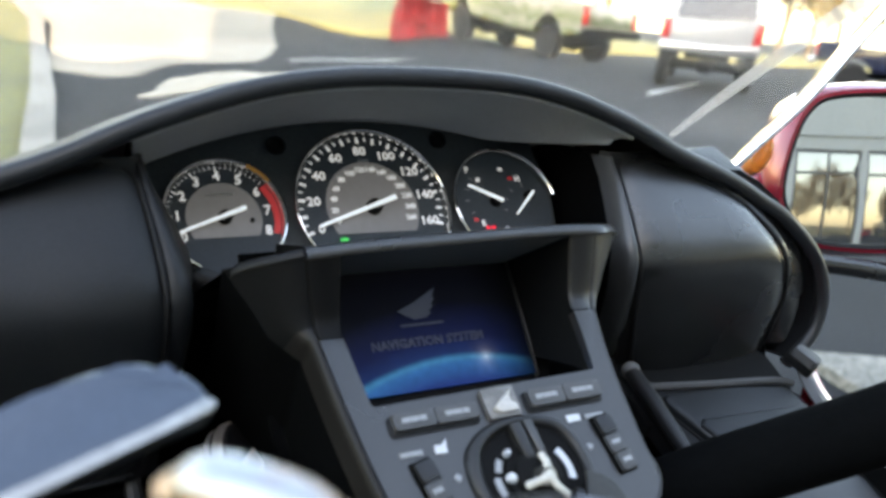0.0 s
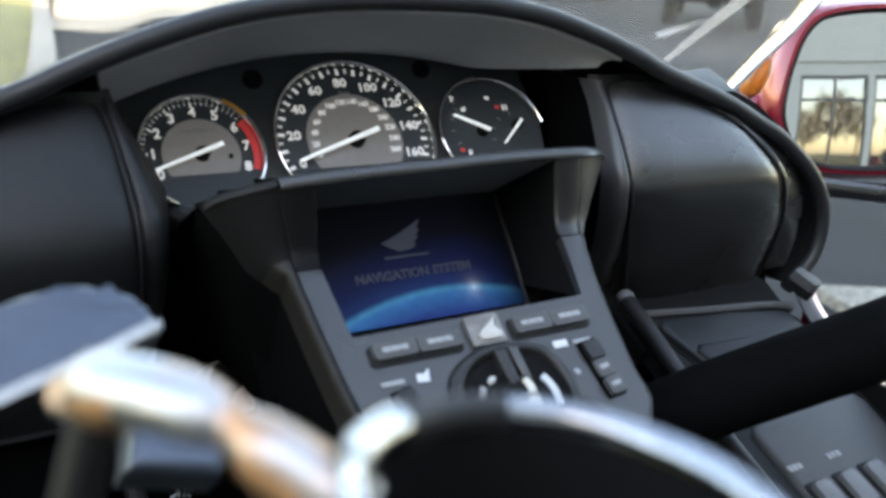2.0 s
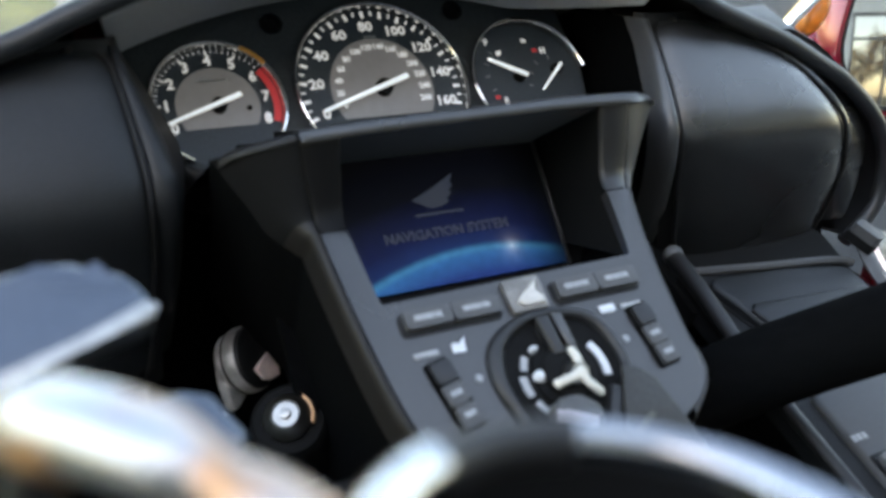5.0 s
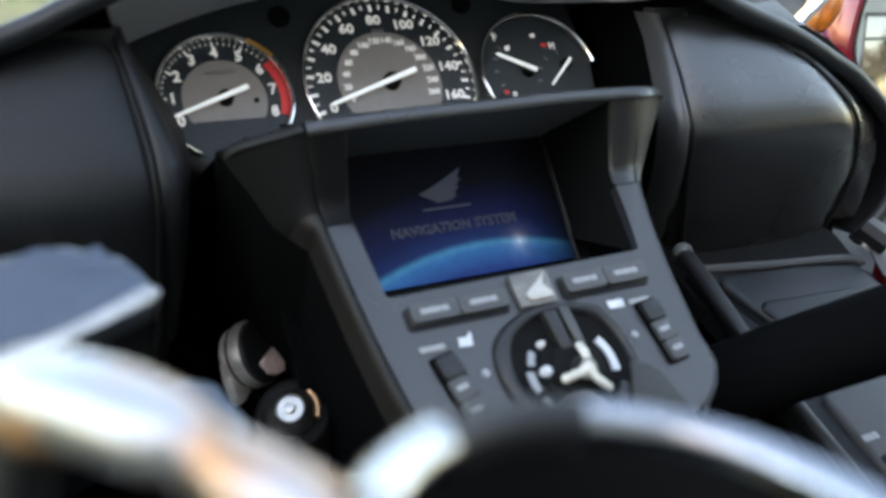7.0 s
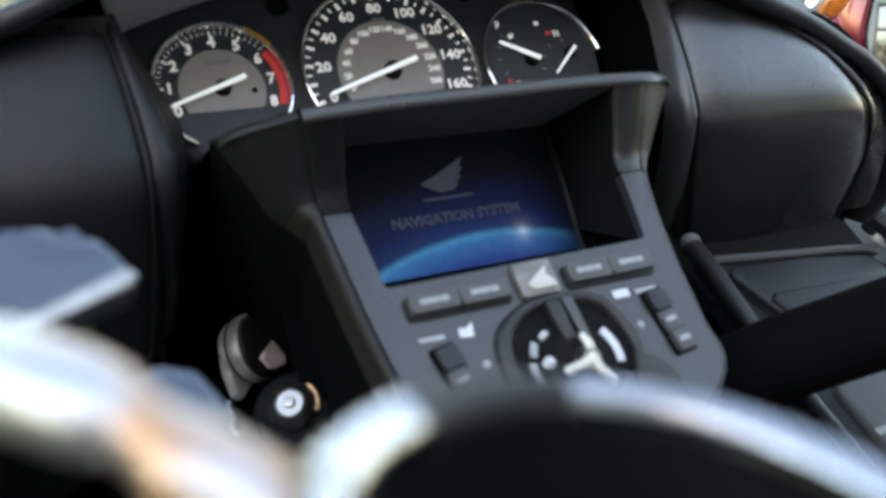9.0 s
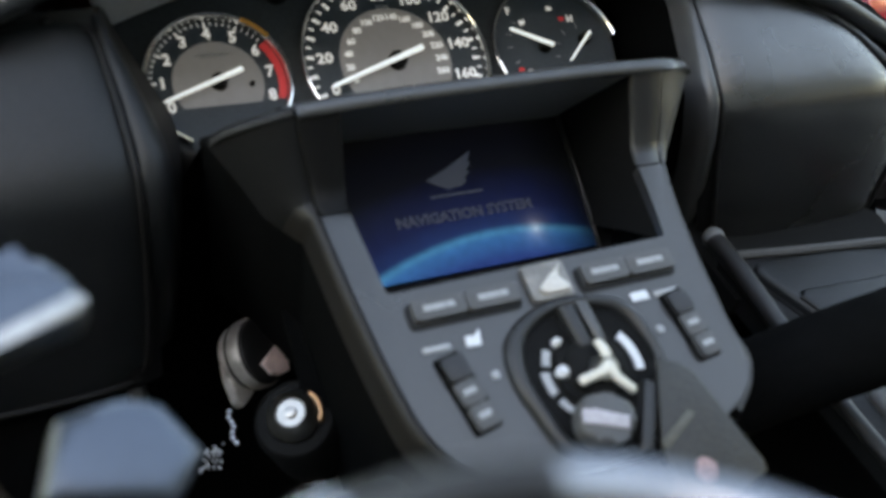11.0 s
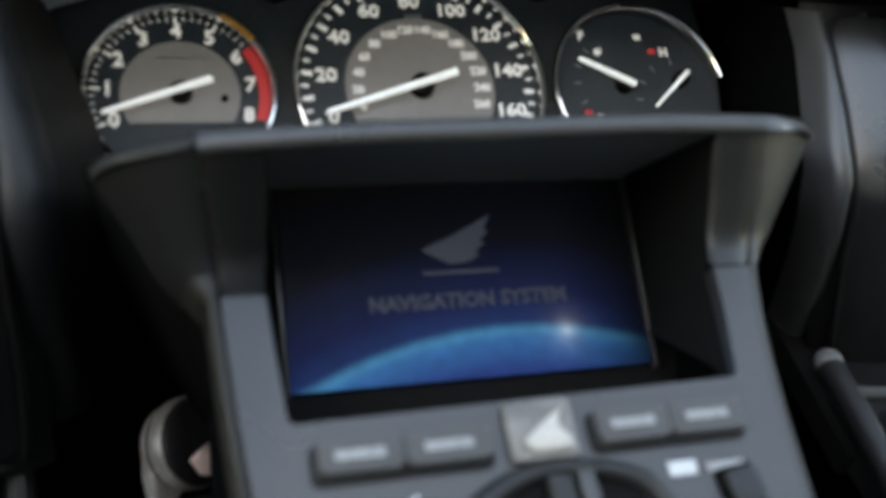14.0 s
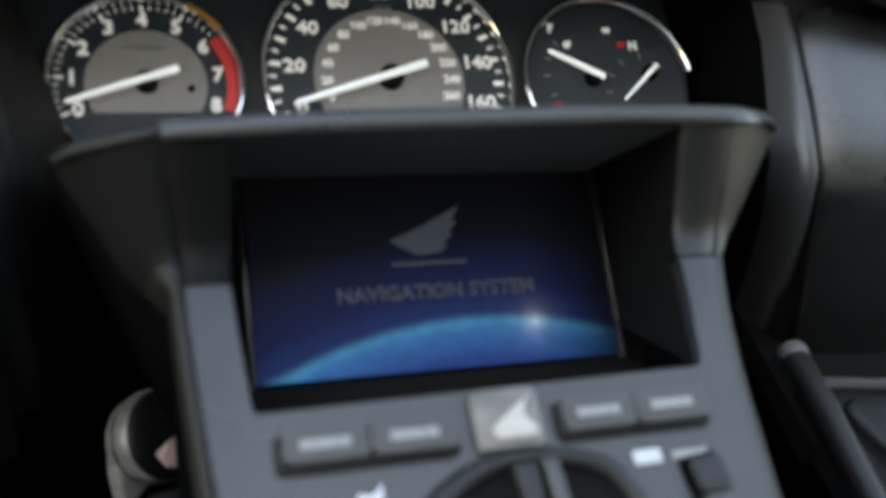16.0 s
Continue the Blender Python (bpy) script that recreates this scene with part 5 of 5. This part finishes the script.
# Lip of the fairing: pale inside trim and red outside.
lip = smooth_line([INNER @ Vector(v) for v in ((0.146, -0.012, 0.012), (0.140, -0.034, 0.006), (0.139, -0.055, 0.002), (0.134, -0.107, 0.0), (0.124, -0.15, 0.0), (0.118, -0.25, 0.0))], 4)
bm = bmesh.new()
skin(bm, [[p + Vector((-0.003, 0, 0.001)), p + Vector((0.003, 0, 0.004)), p + Vector((0.010, 0.0, 0.002))] for p in lip], 0.002)
part("fairing_trim", bm, BUTTON, bike, "pale grey fairing trim")
bm = bmesh.new()
skin(bm, [[p + Vector((0.010, 0, 0.002)), p + Vector((0.018, 0, -0.001)), p + Vector((0.023, 0.004, -0.015)), p + Vector((0.03, 0.01, -0.07))] for p in lip], 0.002)
part("fairing_lip", bm, PAINT, bike, "candy red fairing lip")
# Vent lever at the foot of the pod.
VENT = pose(0.3175, -0.0868, 0.9725, 25, 0, 20) @ Matrix.Scale(0.66, 4)
bm = bmesh.new()
prism(bm, rounded(-0.010, -0.016, 0.010, 0.013, 0.003), -0.004, 0.007, VENT, 0.002)
lever = part("vent_lever", bm, BUTTON, bike, "grey vent lever tab")
bm = bmesh.new()
prism(bm, rounded(-0.011, -0.017, 0.010, 0.016, 0.003), -0.014, -0.004, VENT, 0.002)
part("vent_lever_base", bm, MATTE, lever)

# Handlebar, right side: thick black bar with a grip.
bm = bmesh.new()
tube(bm, smooth_line([(0.07, -0.14, 0.912), (0.118, -0.17, 0.948), (0.185, -0.221, 0.993), (0.26, -0.278, 1.042), (0.33, -0.325, 1.068)], 5), 0.0212, 24)
part("handlebar", bm, PITCH, bike, "thick black handlebar cover")
bm = bmesh.new()
tube(bm, smooth_line([(0.325, -0.322, 1.066), (0.38, -0.355, 1.072), (0.44, -0.39, 1.07)], 4), 0.019, 20)
part("grip", bm, SEAM, bike, "black rubber grip")
bm = bmesh.new()
tube(bm, [(0.225, -0.2515, 1.0195), (0.25, -0.2705, 1.036)], 0.0235, 24)
part("grip_collar", bm, LEVER, bike, "blue-grey metal collar")
# Left side.
bm = bmesh.new()
tube(bm, smooth_line([(-0.06, -0.14, 0.912), (-0.11, -0.2, 0.955), (-0.17, -0.28, 1.01), (-0.24, -0.345, 1.045), (-0.30, -0.39, 1.055)], 5), 0.016, 20)
part("handlebar", bm, MATTE, bike, "black handlebar")
bm = bmesh.new()
tube(bm, smooth_line([(-0.295, -0.386, 1.055), (-0.35, -0.42, 1.055), (-0.41, -0.455, 1.05)], 4), 0.019, 20)
part("grip", bm, SEAM, bike, "black rubber grip")
bm = bmesh.new()
box(bm, (0, 0, 0), (0.05, 0.04, 0.045), pose(-0.235, -0.335, 1.045, 12, 20, 40), 0.008, 3)
sw = part("switch_housing", bm, BLACK, bike, "black left switch housing")
bm = bmesh.new()
box(bm, (-0.004, -0.021, 0.006), (0.016, 0.008, 0.012), pose(-0.235, -0.335, 1.045, 12, 20, 40), 0.003)
part("thumb_switch", bm, LEVER, sw, "grey thumb switch")
bm = bmesh.new()
box(bm, (0.016, -0.021, -0.008), (0.007, 0.008, 0.012), pose(-0.235, -0.335, 1.045, 12, 20, 40), 0.003)
part("thumb_switch", bm, RED, sw, "red thumb switch")


def facing(origin, right, out):
    """Axes with local x along right and local z as near to out as that allows."""
    x = Vector(right).normalized()
    y = Vector(out).cross(x).normalized()
    z = x.cross(y)
    return Matrix.Translation(origin) @ Matrix((x, y, z)).transposed().to_4x4()


LEV = facing((-0.185, -0.273, 1.0838), (1, 0.02, -0.02), (-0.15, -0.72, 0.68))
bm = bmesh.new()
prism(bm, [(0.0005, 0.0086), (0.003, 0.0078), (0.0005, 0.0129), (-0.003, 0.0170), (-0.009, 0.0176), (-0.0112, 0.0200), (-0.0135, 0.0213), (-0.021, 0.0213), (-0.029, 0.0204), (-0.043, 0.0157), (-0.05, 0.0130), (-0.15, -0.024), (-0.15, -0.042), (-0.051, -0.0091), (-0.031, -0.0027), (-0.016, 0.0018)], -0.016, 0.0, LEV, 0.0026, 4)
lv = part("clutch_lever", bm, LEVER, bike, "blue-grey metal clutch lever")
bm = bmesh.new()
prism(bm, [(-0.15, -0.0465), (-0.052, -0.0133), (-0.016, -0.0015), (0.002, 0.0035), (0.0037, 0.0065), (0.003, 0.0076), (0.0005, 0.0084), (-0.016, 0.0016), (-0.031, -0.0029), (-0.051, -0.0093), (-0.15, -0.0422)], -0.01, 0.0012, LEV, 0.0008)
part("lever_edge", bm, BRUSHED, lv, "pale lower edge")
BLK = facing((-0.178, -0.275, 1.0615), (0.95, -0.1, -0.35), (-0.1, -0.6, 0.8))
bm = bmesh.new()
prism(bm, [(-0.014, -0.016), (0.012, -0.014), (0.0165, -0.002), (0.006, 0.0075), (-0.002, 0.0075), (-0.014, 0.001)], -0.014, 0.0, BLK, 0.004, 4)
part("lever_perch", bm, LEVER, bike, "blue-grey metal lever perch")

# Chrome cup holder clamped to the left bar.
cup = thing("cup_holder", "chrome ring cup holder with black liner on the handlebar", "cup holder", LEAN @ Matrix.Translation((-0.0293, -0.0716, 0.1785)) @ Matrix.Scale(0.85, 4))
RING = Matrix.Translation((-0.148, -0.406, 1.0955)) @ Vector((0, 0, 1)).rotation_difference(Vector((0.145, -0.008, 1))).to_matrix().to_4x4()
bm = bmesh.new()
lathe(bm, [(0.0385 + 0.0034 * math.cos(radians(a)), 0.0042 * math.sin(radians(a))) for a in range(0, 361, 30)], 96, RING, cap=False)
part("ring", bm, CHROME, cup, "polished chrome ring")
bm = bmesh.new()
lathe(bm, [(0.0385, -0.003), (0.0385, -0.05), (0.0365, -0.05), (0.0362, -0.002), (0.0385, -0.003)], 64, RING, cap=False)
part("liner", bm, MATTE, cup, "black rubber liner")
bm = bmesh.new()
lathe(bm, [(0.0385 + 0.0037 * math.cos(radians(a)), 0.0045 * math.sin(radians(a))) for a in range(0, 360, 30)], 14, RING, 76, 40)
part("ring_dark_reflection", bm, SATIN_DARK, cup, "dark reflection on the ring, built as an arc")
bm = bmesh.new()
lathe(bm, [(0.0392 + 0.0046 * math.cos(radians(a)), 0.0052 * math.sin(radians(a))) for a in range(0, 360, 30)], 14, RING, 117, 30)
part("ring_clamp", bm, CHROME, cup, "thick chrome clamp on the ring")
GLINT_CHROME = material("orange_glint_chrome", (0.42, 0.43, 0.45), 0.34, metal=0.9, bump=0.3, scale=260)
nt = GLINT_CHROME.node_tree
warm_noise, warm_ramp, warm_at = nt.nodes.new("ShaderNodeTexNoise"), nt.nodes.new("ShaderNodeValToRGB"), nt.nodes.new("ShaderNodeTexCoord")
warm_noise.inputs["Scale"].default_value, warm_noise.inputs["Detail"].default_value = 55, 2
warm_ramp.color_ramp.elements[0].position, warm_ramp.color_ramp.elements[0].color = 0.46, (0.42, 0.43, 0.45, 1)
warm_ramp.color_ramp.elements[1].position, warm_ramp.color_ramp.elements[1].color = 0.62, (0.46, 0.23, 0.10, 1)
nt.links.new(warm_at.outputs["Object"], warm_noise.inputs["Vector"])
nt.links.new(warm_noise.outputs["Fac"], warm_ramp.inputs[0])
nt.links.new(warm_ramp.outputs[0], nt.nodes["Principled BSDF"].inputs["Base Color"])
arm = smooth_line([(-0.2195, -0.3425, 1.1025), (-0.2165, -0.3455, 1.1062), (-0.210, -0.353, 1.1080), (-0.199, -0.366, 1.1065), (-0.191, -0.3735, 1.1015), (-0.184, -0.380, 1.0965), (-0.178, -0.386, 1.0925)], 6)
def arm_radius(u):
    """A small end knob, then two barrels parted by a neck."""
    knob = 0.0050 * max(0.0, 1 - ((u - 0.06) / 0.10) ** 2) ** 0.5 if u < 0.155 else 0.0
    first = 0.0066 * max(0.0, 1 - abs((u - 0.34) / 0.225) ** 4) ** 0.5
    second = 0.0062 * max(0.0, 1 - abs((u - 0.80) / 0.27) ** 4) ** 0.5
    return max(knob, first, second, 0.0047 if u > 0.1 else 0.0030)


fine_arm = smooth_line(arm, 2)
last_arm = len(fine_arm) - 1
bm = bmesh.new()
tube(bm, fine_arm, [arm_radius(i / last_arm) for i in range(last_arm + 1)], 22)
part("arm", bm, GLINT_CHROME, cup, "knobbly chrome clamp arm with painted orange reflections", sharp=60)
ORANGE_GLINT = material("orange_glint_metal", (0.50, 0.27, 0.14), 0.4, metal=0.7, grain=0.2, scale=300, stain=0.3, stain_scale=80)
for u0, u1 in ((0.14, 0.34), (0.62, 0.82)):
    bm = bmesh.new()
    ids = range(int(u0 * last_arm), int(u1 * last_arm) + 1)
    tube(bm, [fine_arm[i] + Vector((-0.0004, -0.0007, -0.0014)) for i in ids], [arm_radius(i / last_arm) * 0.93 for i in ids], 18)
    part("orange_underside", bm, ORANGE_GLINT, cup, "painted orange reflection under the arm", sharp=60)
bm = bmesh.new()
box(bm, (0, 0, 0), (0.0050, 0.0016, 0.020), RING @ pose(0.036 * math.cos(radians(74)), 0.036 * math.sin(radians(74)), -0.034, 0, 0, -16), 0.0006)
part("liner_tab", bm, IVORY, cup, "ivory tab inside the liner")
bm = bmesh.new()
tube(bm, [(-0.2155, -0.347, 1.102), (-0.228, -0.338, 1.05), (-0.246, -0.325, 1.02)], 0.0045, 16)
part("clamp_post", bm, SATIN_DARK, cup, "dark clamp post")

# Steering head hardware in the hollow.
STEM = facing((-0.0958, -0.013, 0.9350), (0.756, 0.597, -0.269), (0.648, -0.618, 0.445)) @ Matrix.Scale(0.9, 4)
bm = bmesh.new()
lathe(bm, [(0.012, -0.0125), (0.0170, -0.0120), (0.0195, -0.0105), (0.0200, -0.007), (0.0190, -0.0055), (0.0192, -0.0035), (0.0216, -0.0025), (0.0216, 0.003), (0.0203, 0.0052), (0.015, 0.0050), (0.0, 0.0042)], 40, STEM)
stem = part("lock_cylinder", bm, DULL_METAL, bike, "dull metal lock cylinder")
bm = bmesh.new()
lathe(bm, [(0.0204, 0.0050), (0.0192, 0.0075), (0.0145, 0.0098), (0.010, 0.0092), (0.006, 0.0105), (0, 0.0107)], 36, STEM)
part("lock_face", bm, SEAM, stem, "glossy black lock face")
bm = bmesh.new()
lathe(bm, [(0.0205, -0.0056), (0.0212, -0.0045), (0.0205, -0.0034)], 40, STEM, cap=False)
part("seal", bm, SEAM, stem)
bm = bmesh.new()
prism(bm, [(-0.0165, -0.001), (-0.0180, -0.0113), (-0.0165, -0.0250), (-0.0130, -0.0280), (-0.0085, -0.0265), (-0.0030, -0.0225), (0.004, -0.0185), (0.000, -0.004)], -0.0140, -0.0078, STEM, 0.002, 3)
part("lock_bracket", bm, DULL_METAL, stem, "dull cast bracket under the lock")
bm = bmesh.new()
prism(bm, [(-0.010, -0.0080), (-0.004, -0.0040), (0.006, 0.0005), (0.0125, 0.0030), (0.0165, -0.0005), (0.0150, -0.0080), (0.0130, -0.0160), (0.004, -0.0172), (-0.005, -0.0150)], 0.0060, 0.0118, STEM, 0.0016)
part("lock_flag", bm, material("pinkish_metal", (0.80, 0.62, 0.57), 0.35, metal=0.4, stain=0.3, stain_scale=60), stem, "pinkish metal key flag")
bm = bmesh.new()
prism(bm, [(0.0085, 0.0050), (0.0125, 0.0115), (0.0165, 0.0120), (0.0170, 0.0080), (0.0130, 0.0035)], 0.0085, 0.0125, STEM, 0.0012)
part("lock_flag", bm, BRUSHED, stem)
BOLT = facing((-0.0945, -0.080, 0.9325), (0.86, -0.5, 0), (-0.3, -0.6, 0.75))
bm = bmesh.new()
lathe(bm, [(0.02, -0.05), (0.0205, -0.006), (0.018, -0.002), (0.012, -0.001), (0, -0.001)], 32, BOLT)
clampb = part("bar_clamp", bm, MATTE, bike, "black handlebar clamp")
bm = bmesh.new()
lathe(bm, [(0.0118, -0.002), (0.0125, 0.002), (0.0105, 0.006), (0.0075, 0.0085), (0.0065, 0.007), (0.003, 0.007), (0.0025, 0.0095), (0, 0.010)], 28, BOLT)
part("clamp_cap", bm, BRUSHED, clampb, "chrome bolt cap")
bm = bmesh.new()
lathe(bm, [(0.0136, -0.0015), (0.0146, 0.0008), (0.0138, 0.0030), (0.0126, 0.0028), (0.0124, -0.0010), (0.0136, -0.0015)], 20, BOLT, -8, 85, cap=False)
part("cap_glint", bm, ORANGE_GLINT, clampb, "orange reflection round the cap, built as an arc")
bm = bmesh.new()
tube(bm, [(-0.159, -0.02, 0.947), (-0.158, -0.035, 0.92), (-0.150, -0.06, 0.86)], [0.0045, 0.006, 0.006], 10)
part("cable_guide", bm, SATIN_DARK, bike, "dark cable guide")
for k in range(7):
    bm = bmesh.new()
    bmesh.ops.create_icosphere(bm, subdivisions=1, radius=0.0017, matrix=Matrix.Translation((-0.117 - 0.0009 * math.sin(k * 1.7), -0.040 - 0.0012 * k, 0.9195 - 0.0024 * k)))
    part("chain_bead", bm, SILVER, stem)
rng = random.Random(31)
bm = bmesh.new()
for k in range(46):
    u, v = rng.uniform(-1, 1), rng.uniform(-1, 1)
    box(bm, (-0.127 + 0.0052 * u + 0.002 * v, -0.03 + rng.uniform(-0.002, 0.002), 0.8880 + 0.0068 * v), (0.0014, 0.0012, 0.0016), Matrix.Identity(4), 0.0002, 1)
part("tassel", bm, SILVER, stem, "glittering silver tassel")

# Right mirror with its turn signal.
MC = Vector((0.512, 0.042, 1.087))
MIR = facing(MC, (0.93, -0.355, 0.0), (-0.353, -0.928, 0.115))
mo = [(-0.068, -0.012), (-0.062, 0.024), (-0.050, 0.053), (-0.028, 0.067), (0.03, 0.073), (0.085, 0.066), (0.108, 0.03), (0.104, -0.03), (0.085, -0.062), (0.04, -0.070), (-0.022, -0.068), (-0.049, -0.056), (-0.064, -0.034)]
mo = [(p.x, p.y) for p in smooth_line([(a, b, 0) for a, b in mo], 5, True)]
CURVE = 1.3
bm = bmesh.new()
rows = [[MIR @ Vector((x * f, y * f, -((x * f) ** 2 + (y * f) ** 2) / (2 * CURVE))) for x, y in mo] for f in (0.001, 0.15, 0.3, 0.45, 0.6, 0.75, 0.88, 1.0)]
skin(bm, rows, closed=True)
shell = bmesh.new()
rows = [[MIR @ Vector((x * f, y * f, d)) for x, y in mo] for f, d in ((0.985, -0.010), (0.99, 0.001), (1.02, 0.004), (1.08, 0.003), (1.15, -0.006), (1.18, -0.022), (1.08, -0.055), (0.8, -0.085), (0.4, -0.10), (0.01, -0.105))]
skin(shell, rows, closed=True)
housing = part("mirror_housing", shell, PAINT, bike, "candy red mirror housing")
part("mirror_glass", bm, MIRROR, housing, "convex mirror reflecting a showroom front", sharp=180)
bm = bmesh.new()
skin(bm, [[MIR @ Vector((x * f, y * f, d)) for x, y in mo] for f, d in ((0.97, -0.004), (0.985, 0.0035), (1.025, 0.0055), (1.03, 0.003))], closed=True)
part("mirror_gasket", bm, SEAM, housing)
bm = bmesh.new()
tube(bm, smooth_line([(0.37, 0.13, 1.0), (0.41, 0.12, 1.03), (0.45, 0.11, 1.06), (0.50, 0.10, 1.08)], 4), [0.012 + 0.001 * k for k in range(13)], 20)
part("mirror_arm", bm, PAINT, bike, "candy red mirror arm")
bm = bmesh.new()
lathe(bm, [(0.020, -0.012), (0.0195, -0.004), (0.016, 0.003), (0.009, 0.0065), (0, 0.0075)], 28, facing((0.3785, 0.036, 1.105), (0.86, -0.5, 0), (-0.55, -0.8, 0.1)) @ pose(0, 0, 0, 0, 0, -20) @ Matrix.Diagonal((0.48, 1.0, 1, 1)))
part("turn_signal", bm, LENS, bike, "amber turn signal lens")
bm = bmesh.new()
tube(bm, [(0.475, 0.035, 1.003), (0.58, 0.0, 0.99)], 0.009, 14)
part("mirror_bar", bm, VINYL, bike, "dark glossy bar below the mirror")

bm = bmesh.new()
skin(bm, [[(0.252 + 0.026 * i, -0.01 + 0.03 * k, 1.098 - 0.006 * i + 0.030 * math.sin(math.pi * i / 4) * math.sin(math.pi * (k + 0.6) / 3.6)) for i in range(5)] for k in range(4)], 0.003)
part("dash_bump", bm, BLACK, bike, "dark moulded bump on the dash shoulder")
# Windshield: a thin clear sheet from the dash cover up and back.
def shield_edge(f):
    """Half width, depth and height of the sheet, from its base to its top."""
    pts = smooth_line([(0.325, 0.075, 1.03), (0.352, 0.035, 1.10), (0.372, 0.0, 1.15), (0.386, -0.03, 1.20), (0.392, -0.075, 1.27), (0.36, -0.11, 1.36), (0.25, -0.13, 1.43)], 4)
    return pts[min(int(f * (len(pts) - 1) + 0.5), len(pts) - 1)]


def sheet_wave(x, z):
    """Uneven thickness of the moulded sheet."""
    return 0.0004 * math.sin(27 * x + 31 * z) + 0.00026 * math.sin(9 * x - 58 * z + 1.3) + 0.00014 * math.sin(48 * x + 71 * z)


def sheet_row(f, w):
    e0, e1 = shield_line[int(f)], shield_line[min(int(f) + 1, len(shield_line) - 1)]
    e = e0.lerp(e1, f - int(f))
    row = []
    for k in range(-48, 49):
        u = k / 48
        x, z = e.x * u, e.z + 0.02 * (1 - u * u)
        y = e.y + 0.30 * (1 - u * u) * (0.9 - 0.3 * f / (len(shield_line) - 1))
        row.append((MID + x * (1 + 0.004 * w), y + (0.0035 + sheet_wave(x, z)) * w, z))
    return row


shield_line = [shield_edge(i / 24) for i in range(25)]
bm = bmesh.new()
near = [sheet_row(i / 3, 0) for i in range(73)]
far = [sheet_row(i / 3, 1) for i in range(73)]
skin(bm, near)
skin(bm, far)
for a, b in ((near[0], far[0]), (near[-1], far[-1]), ([r[0] for r in near], [r[0] for r in far]), ([r[-1] for r in near], [r[-1] for r in far])):
    skin(bm, [a, b])
bmesh.ops.remove_doubles(bm, verts=bm.verts, dist=0.00005)
bmesh.ops.recalc_face_normals(bm, faces=bm.faces)
ws = part("windshield", bm, SHIELD, bike, "clear curved windshield", sharp=180)
ws.visible_shadow = False
for side in (-1, 1):
    bm = bmesh.new()
    tube(bm, [(MID + side * shield_edge(i / 20).x, shield_edge(i / 20).y, shield_edge(i / 20).z) for i in range(21)], 0.0013, 8)
    part("windshield_edge", bm, material("frosted_edge", (0.42, 0.42, 0.42), 0.3, grain=0.05), ws, "pale polished edge of the windshield")

STREAK_GLINT = bpy.data.materials.new("pale_streak_glint")
STREAK_GLINT.use_nodes = True
nt = STREAK_GLINT.node_tree
glint_mix, glint_clear, glint_noise = nt.nodes.new("ShaderNodeMixShader"), nt.nodes.new("ShaderNodeBsdfTransparent"), nt.nodes.new("ShaderNodeTexNoise")
glint_noise.inputs["Scale"].default_value = 45
nt.nodes["Principled BSDF"].inputs["Base Color"].default_value = (0.8, 0.74, 0.66, 1)
nt.nodes["Principled BSDF"].inputs["Roughness"].default_value = 0.25
glint_scale = nt.nodes.new("ShaderNodeMath")
glint_scale.operation = "MULTIPLY"
glint_scale.inputs[1].default_value = 0.85
nt.links.new(glint_noise.outputs["Fac"], glint_scale.inputs[0])
nt.links.new(glint_scale.outputs[0], glint_mix.inputs[0])
nt.links.new(glint_clear.outputs[0], glint_mix.inputs[1])
nt.links.new(nt.nodes["Principled BSDF"].outputs[0], glint_mix.inputs[2])
nt.links.new(glint_mix.outputs[0], nt.nodes["Material Output"].inputs[0])
bm = bmesh.new()
skin(bm, [[p + Vector((-0.55 * w, 0.002, 0.85 * w)) * f for f in (-1, -0.4, 0.4, 1)] for p, w in zip(smooth_line([(0.333, 0.10, 1.113), (0.391, 0.10, 1.149), (0.499, 0.10, 1.213), (0.60, 0.10, 1.268)], 4), [0.0012 + 0.0007 * k for k in range(13)])], 0.001)
part("windshield_glint", bm, STREAK_GLINT, ws, "pale painted glint streak across the windshield")

# Fairing nose, wheels and fork that carry the bike.
bm = bmesh.new()
rows = []
for f, dz in ((0.0, 0.0), (0.4, -0.05), (0.75, -0.2), (1.0, -0.45)):
    rows.append([(MID + 0.38 * math.sin(radians(a)) * (1 - 0.15 * f), 0.06 + (0.32 + 0.22 * f) * math.cos(radians(a)), 1.0 + dz + 0.06 * math.cos(radians(a)) * (1 - f)) for a in range(-90, 91, 15)])
skin(bm, rows, 0.006)
part("fairing_nose", bm, PAINT, bike, "candy red fairing nose")
for y, z, r in ((0.62, 0.347, 0.325), (-1.08, 0.27, 0.31)):
    bm = bmesh.new()
    wm = pose(0.01, y, z, 0, 90, 0)
    lathe(bm, [(r * 0.72, -0.06), (r * 0.93, -0.065), (r, -0.03), (r, 0.03), (r * 0.93, 0.065), (r * 0.72, 0.06)], 40, wm, cap=False)
    wheel = part("tyre", bm, TYRE, bike)
    bm = bmesh.new()
    lathe(bm, [(r * 0.74, -0.05), (r * 0.68, 0.0), (r * 0.74, 0.05)], 40, wm, cap=False)
    for k in range(5):
        box(bm, (r * 0.37, 0, 0), (r * 0.7, 0.05, 0.04), wm @ pose(0, 0, 0, 0, 0, 72 * k), 0.01)
    part("rim", bm, RIM, wheel)
for x in (-0.09, 0.11):
    bm = bmesh.new()
    tube(bm, [(x, 0.62, 0.347), (x, 0.3, 0.86)], 0.028, 16)
    part("fork_leg", bm, BRUSHED, bike)
bm = bmesh.new()
box(bm, (0.01, -0.3, 0.5), (0.46, 0.9, 0.42), bevel=0.06, seg=3)
part("engine", bm, BRUSHED, bike)
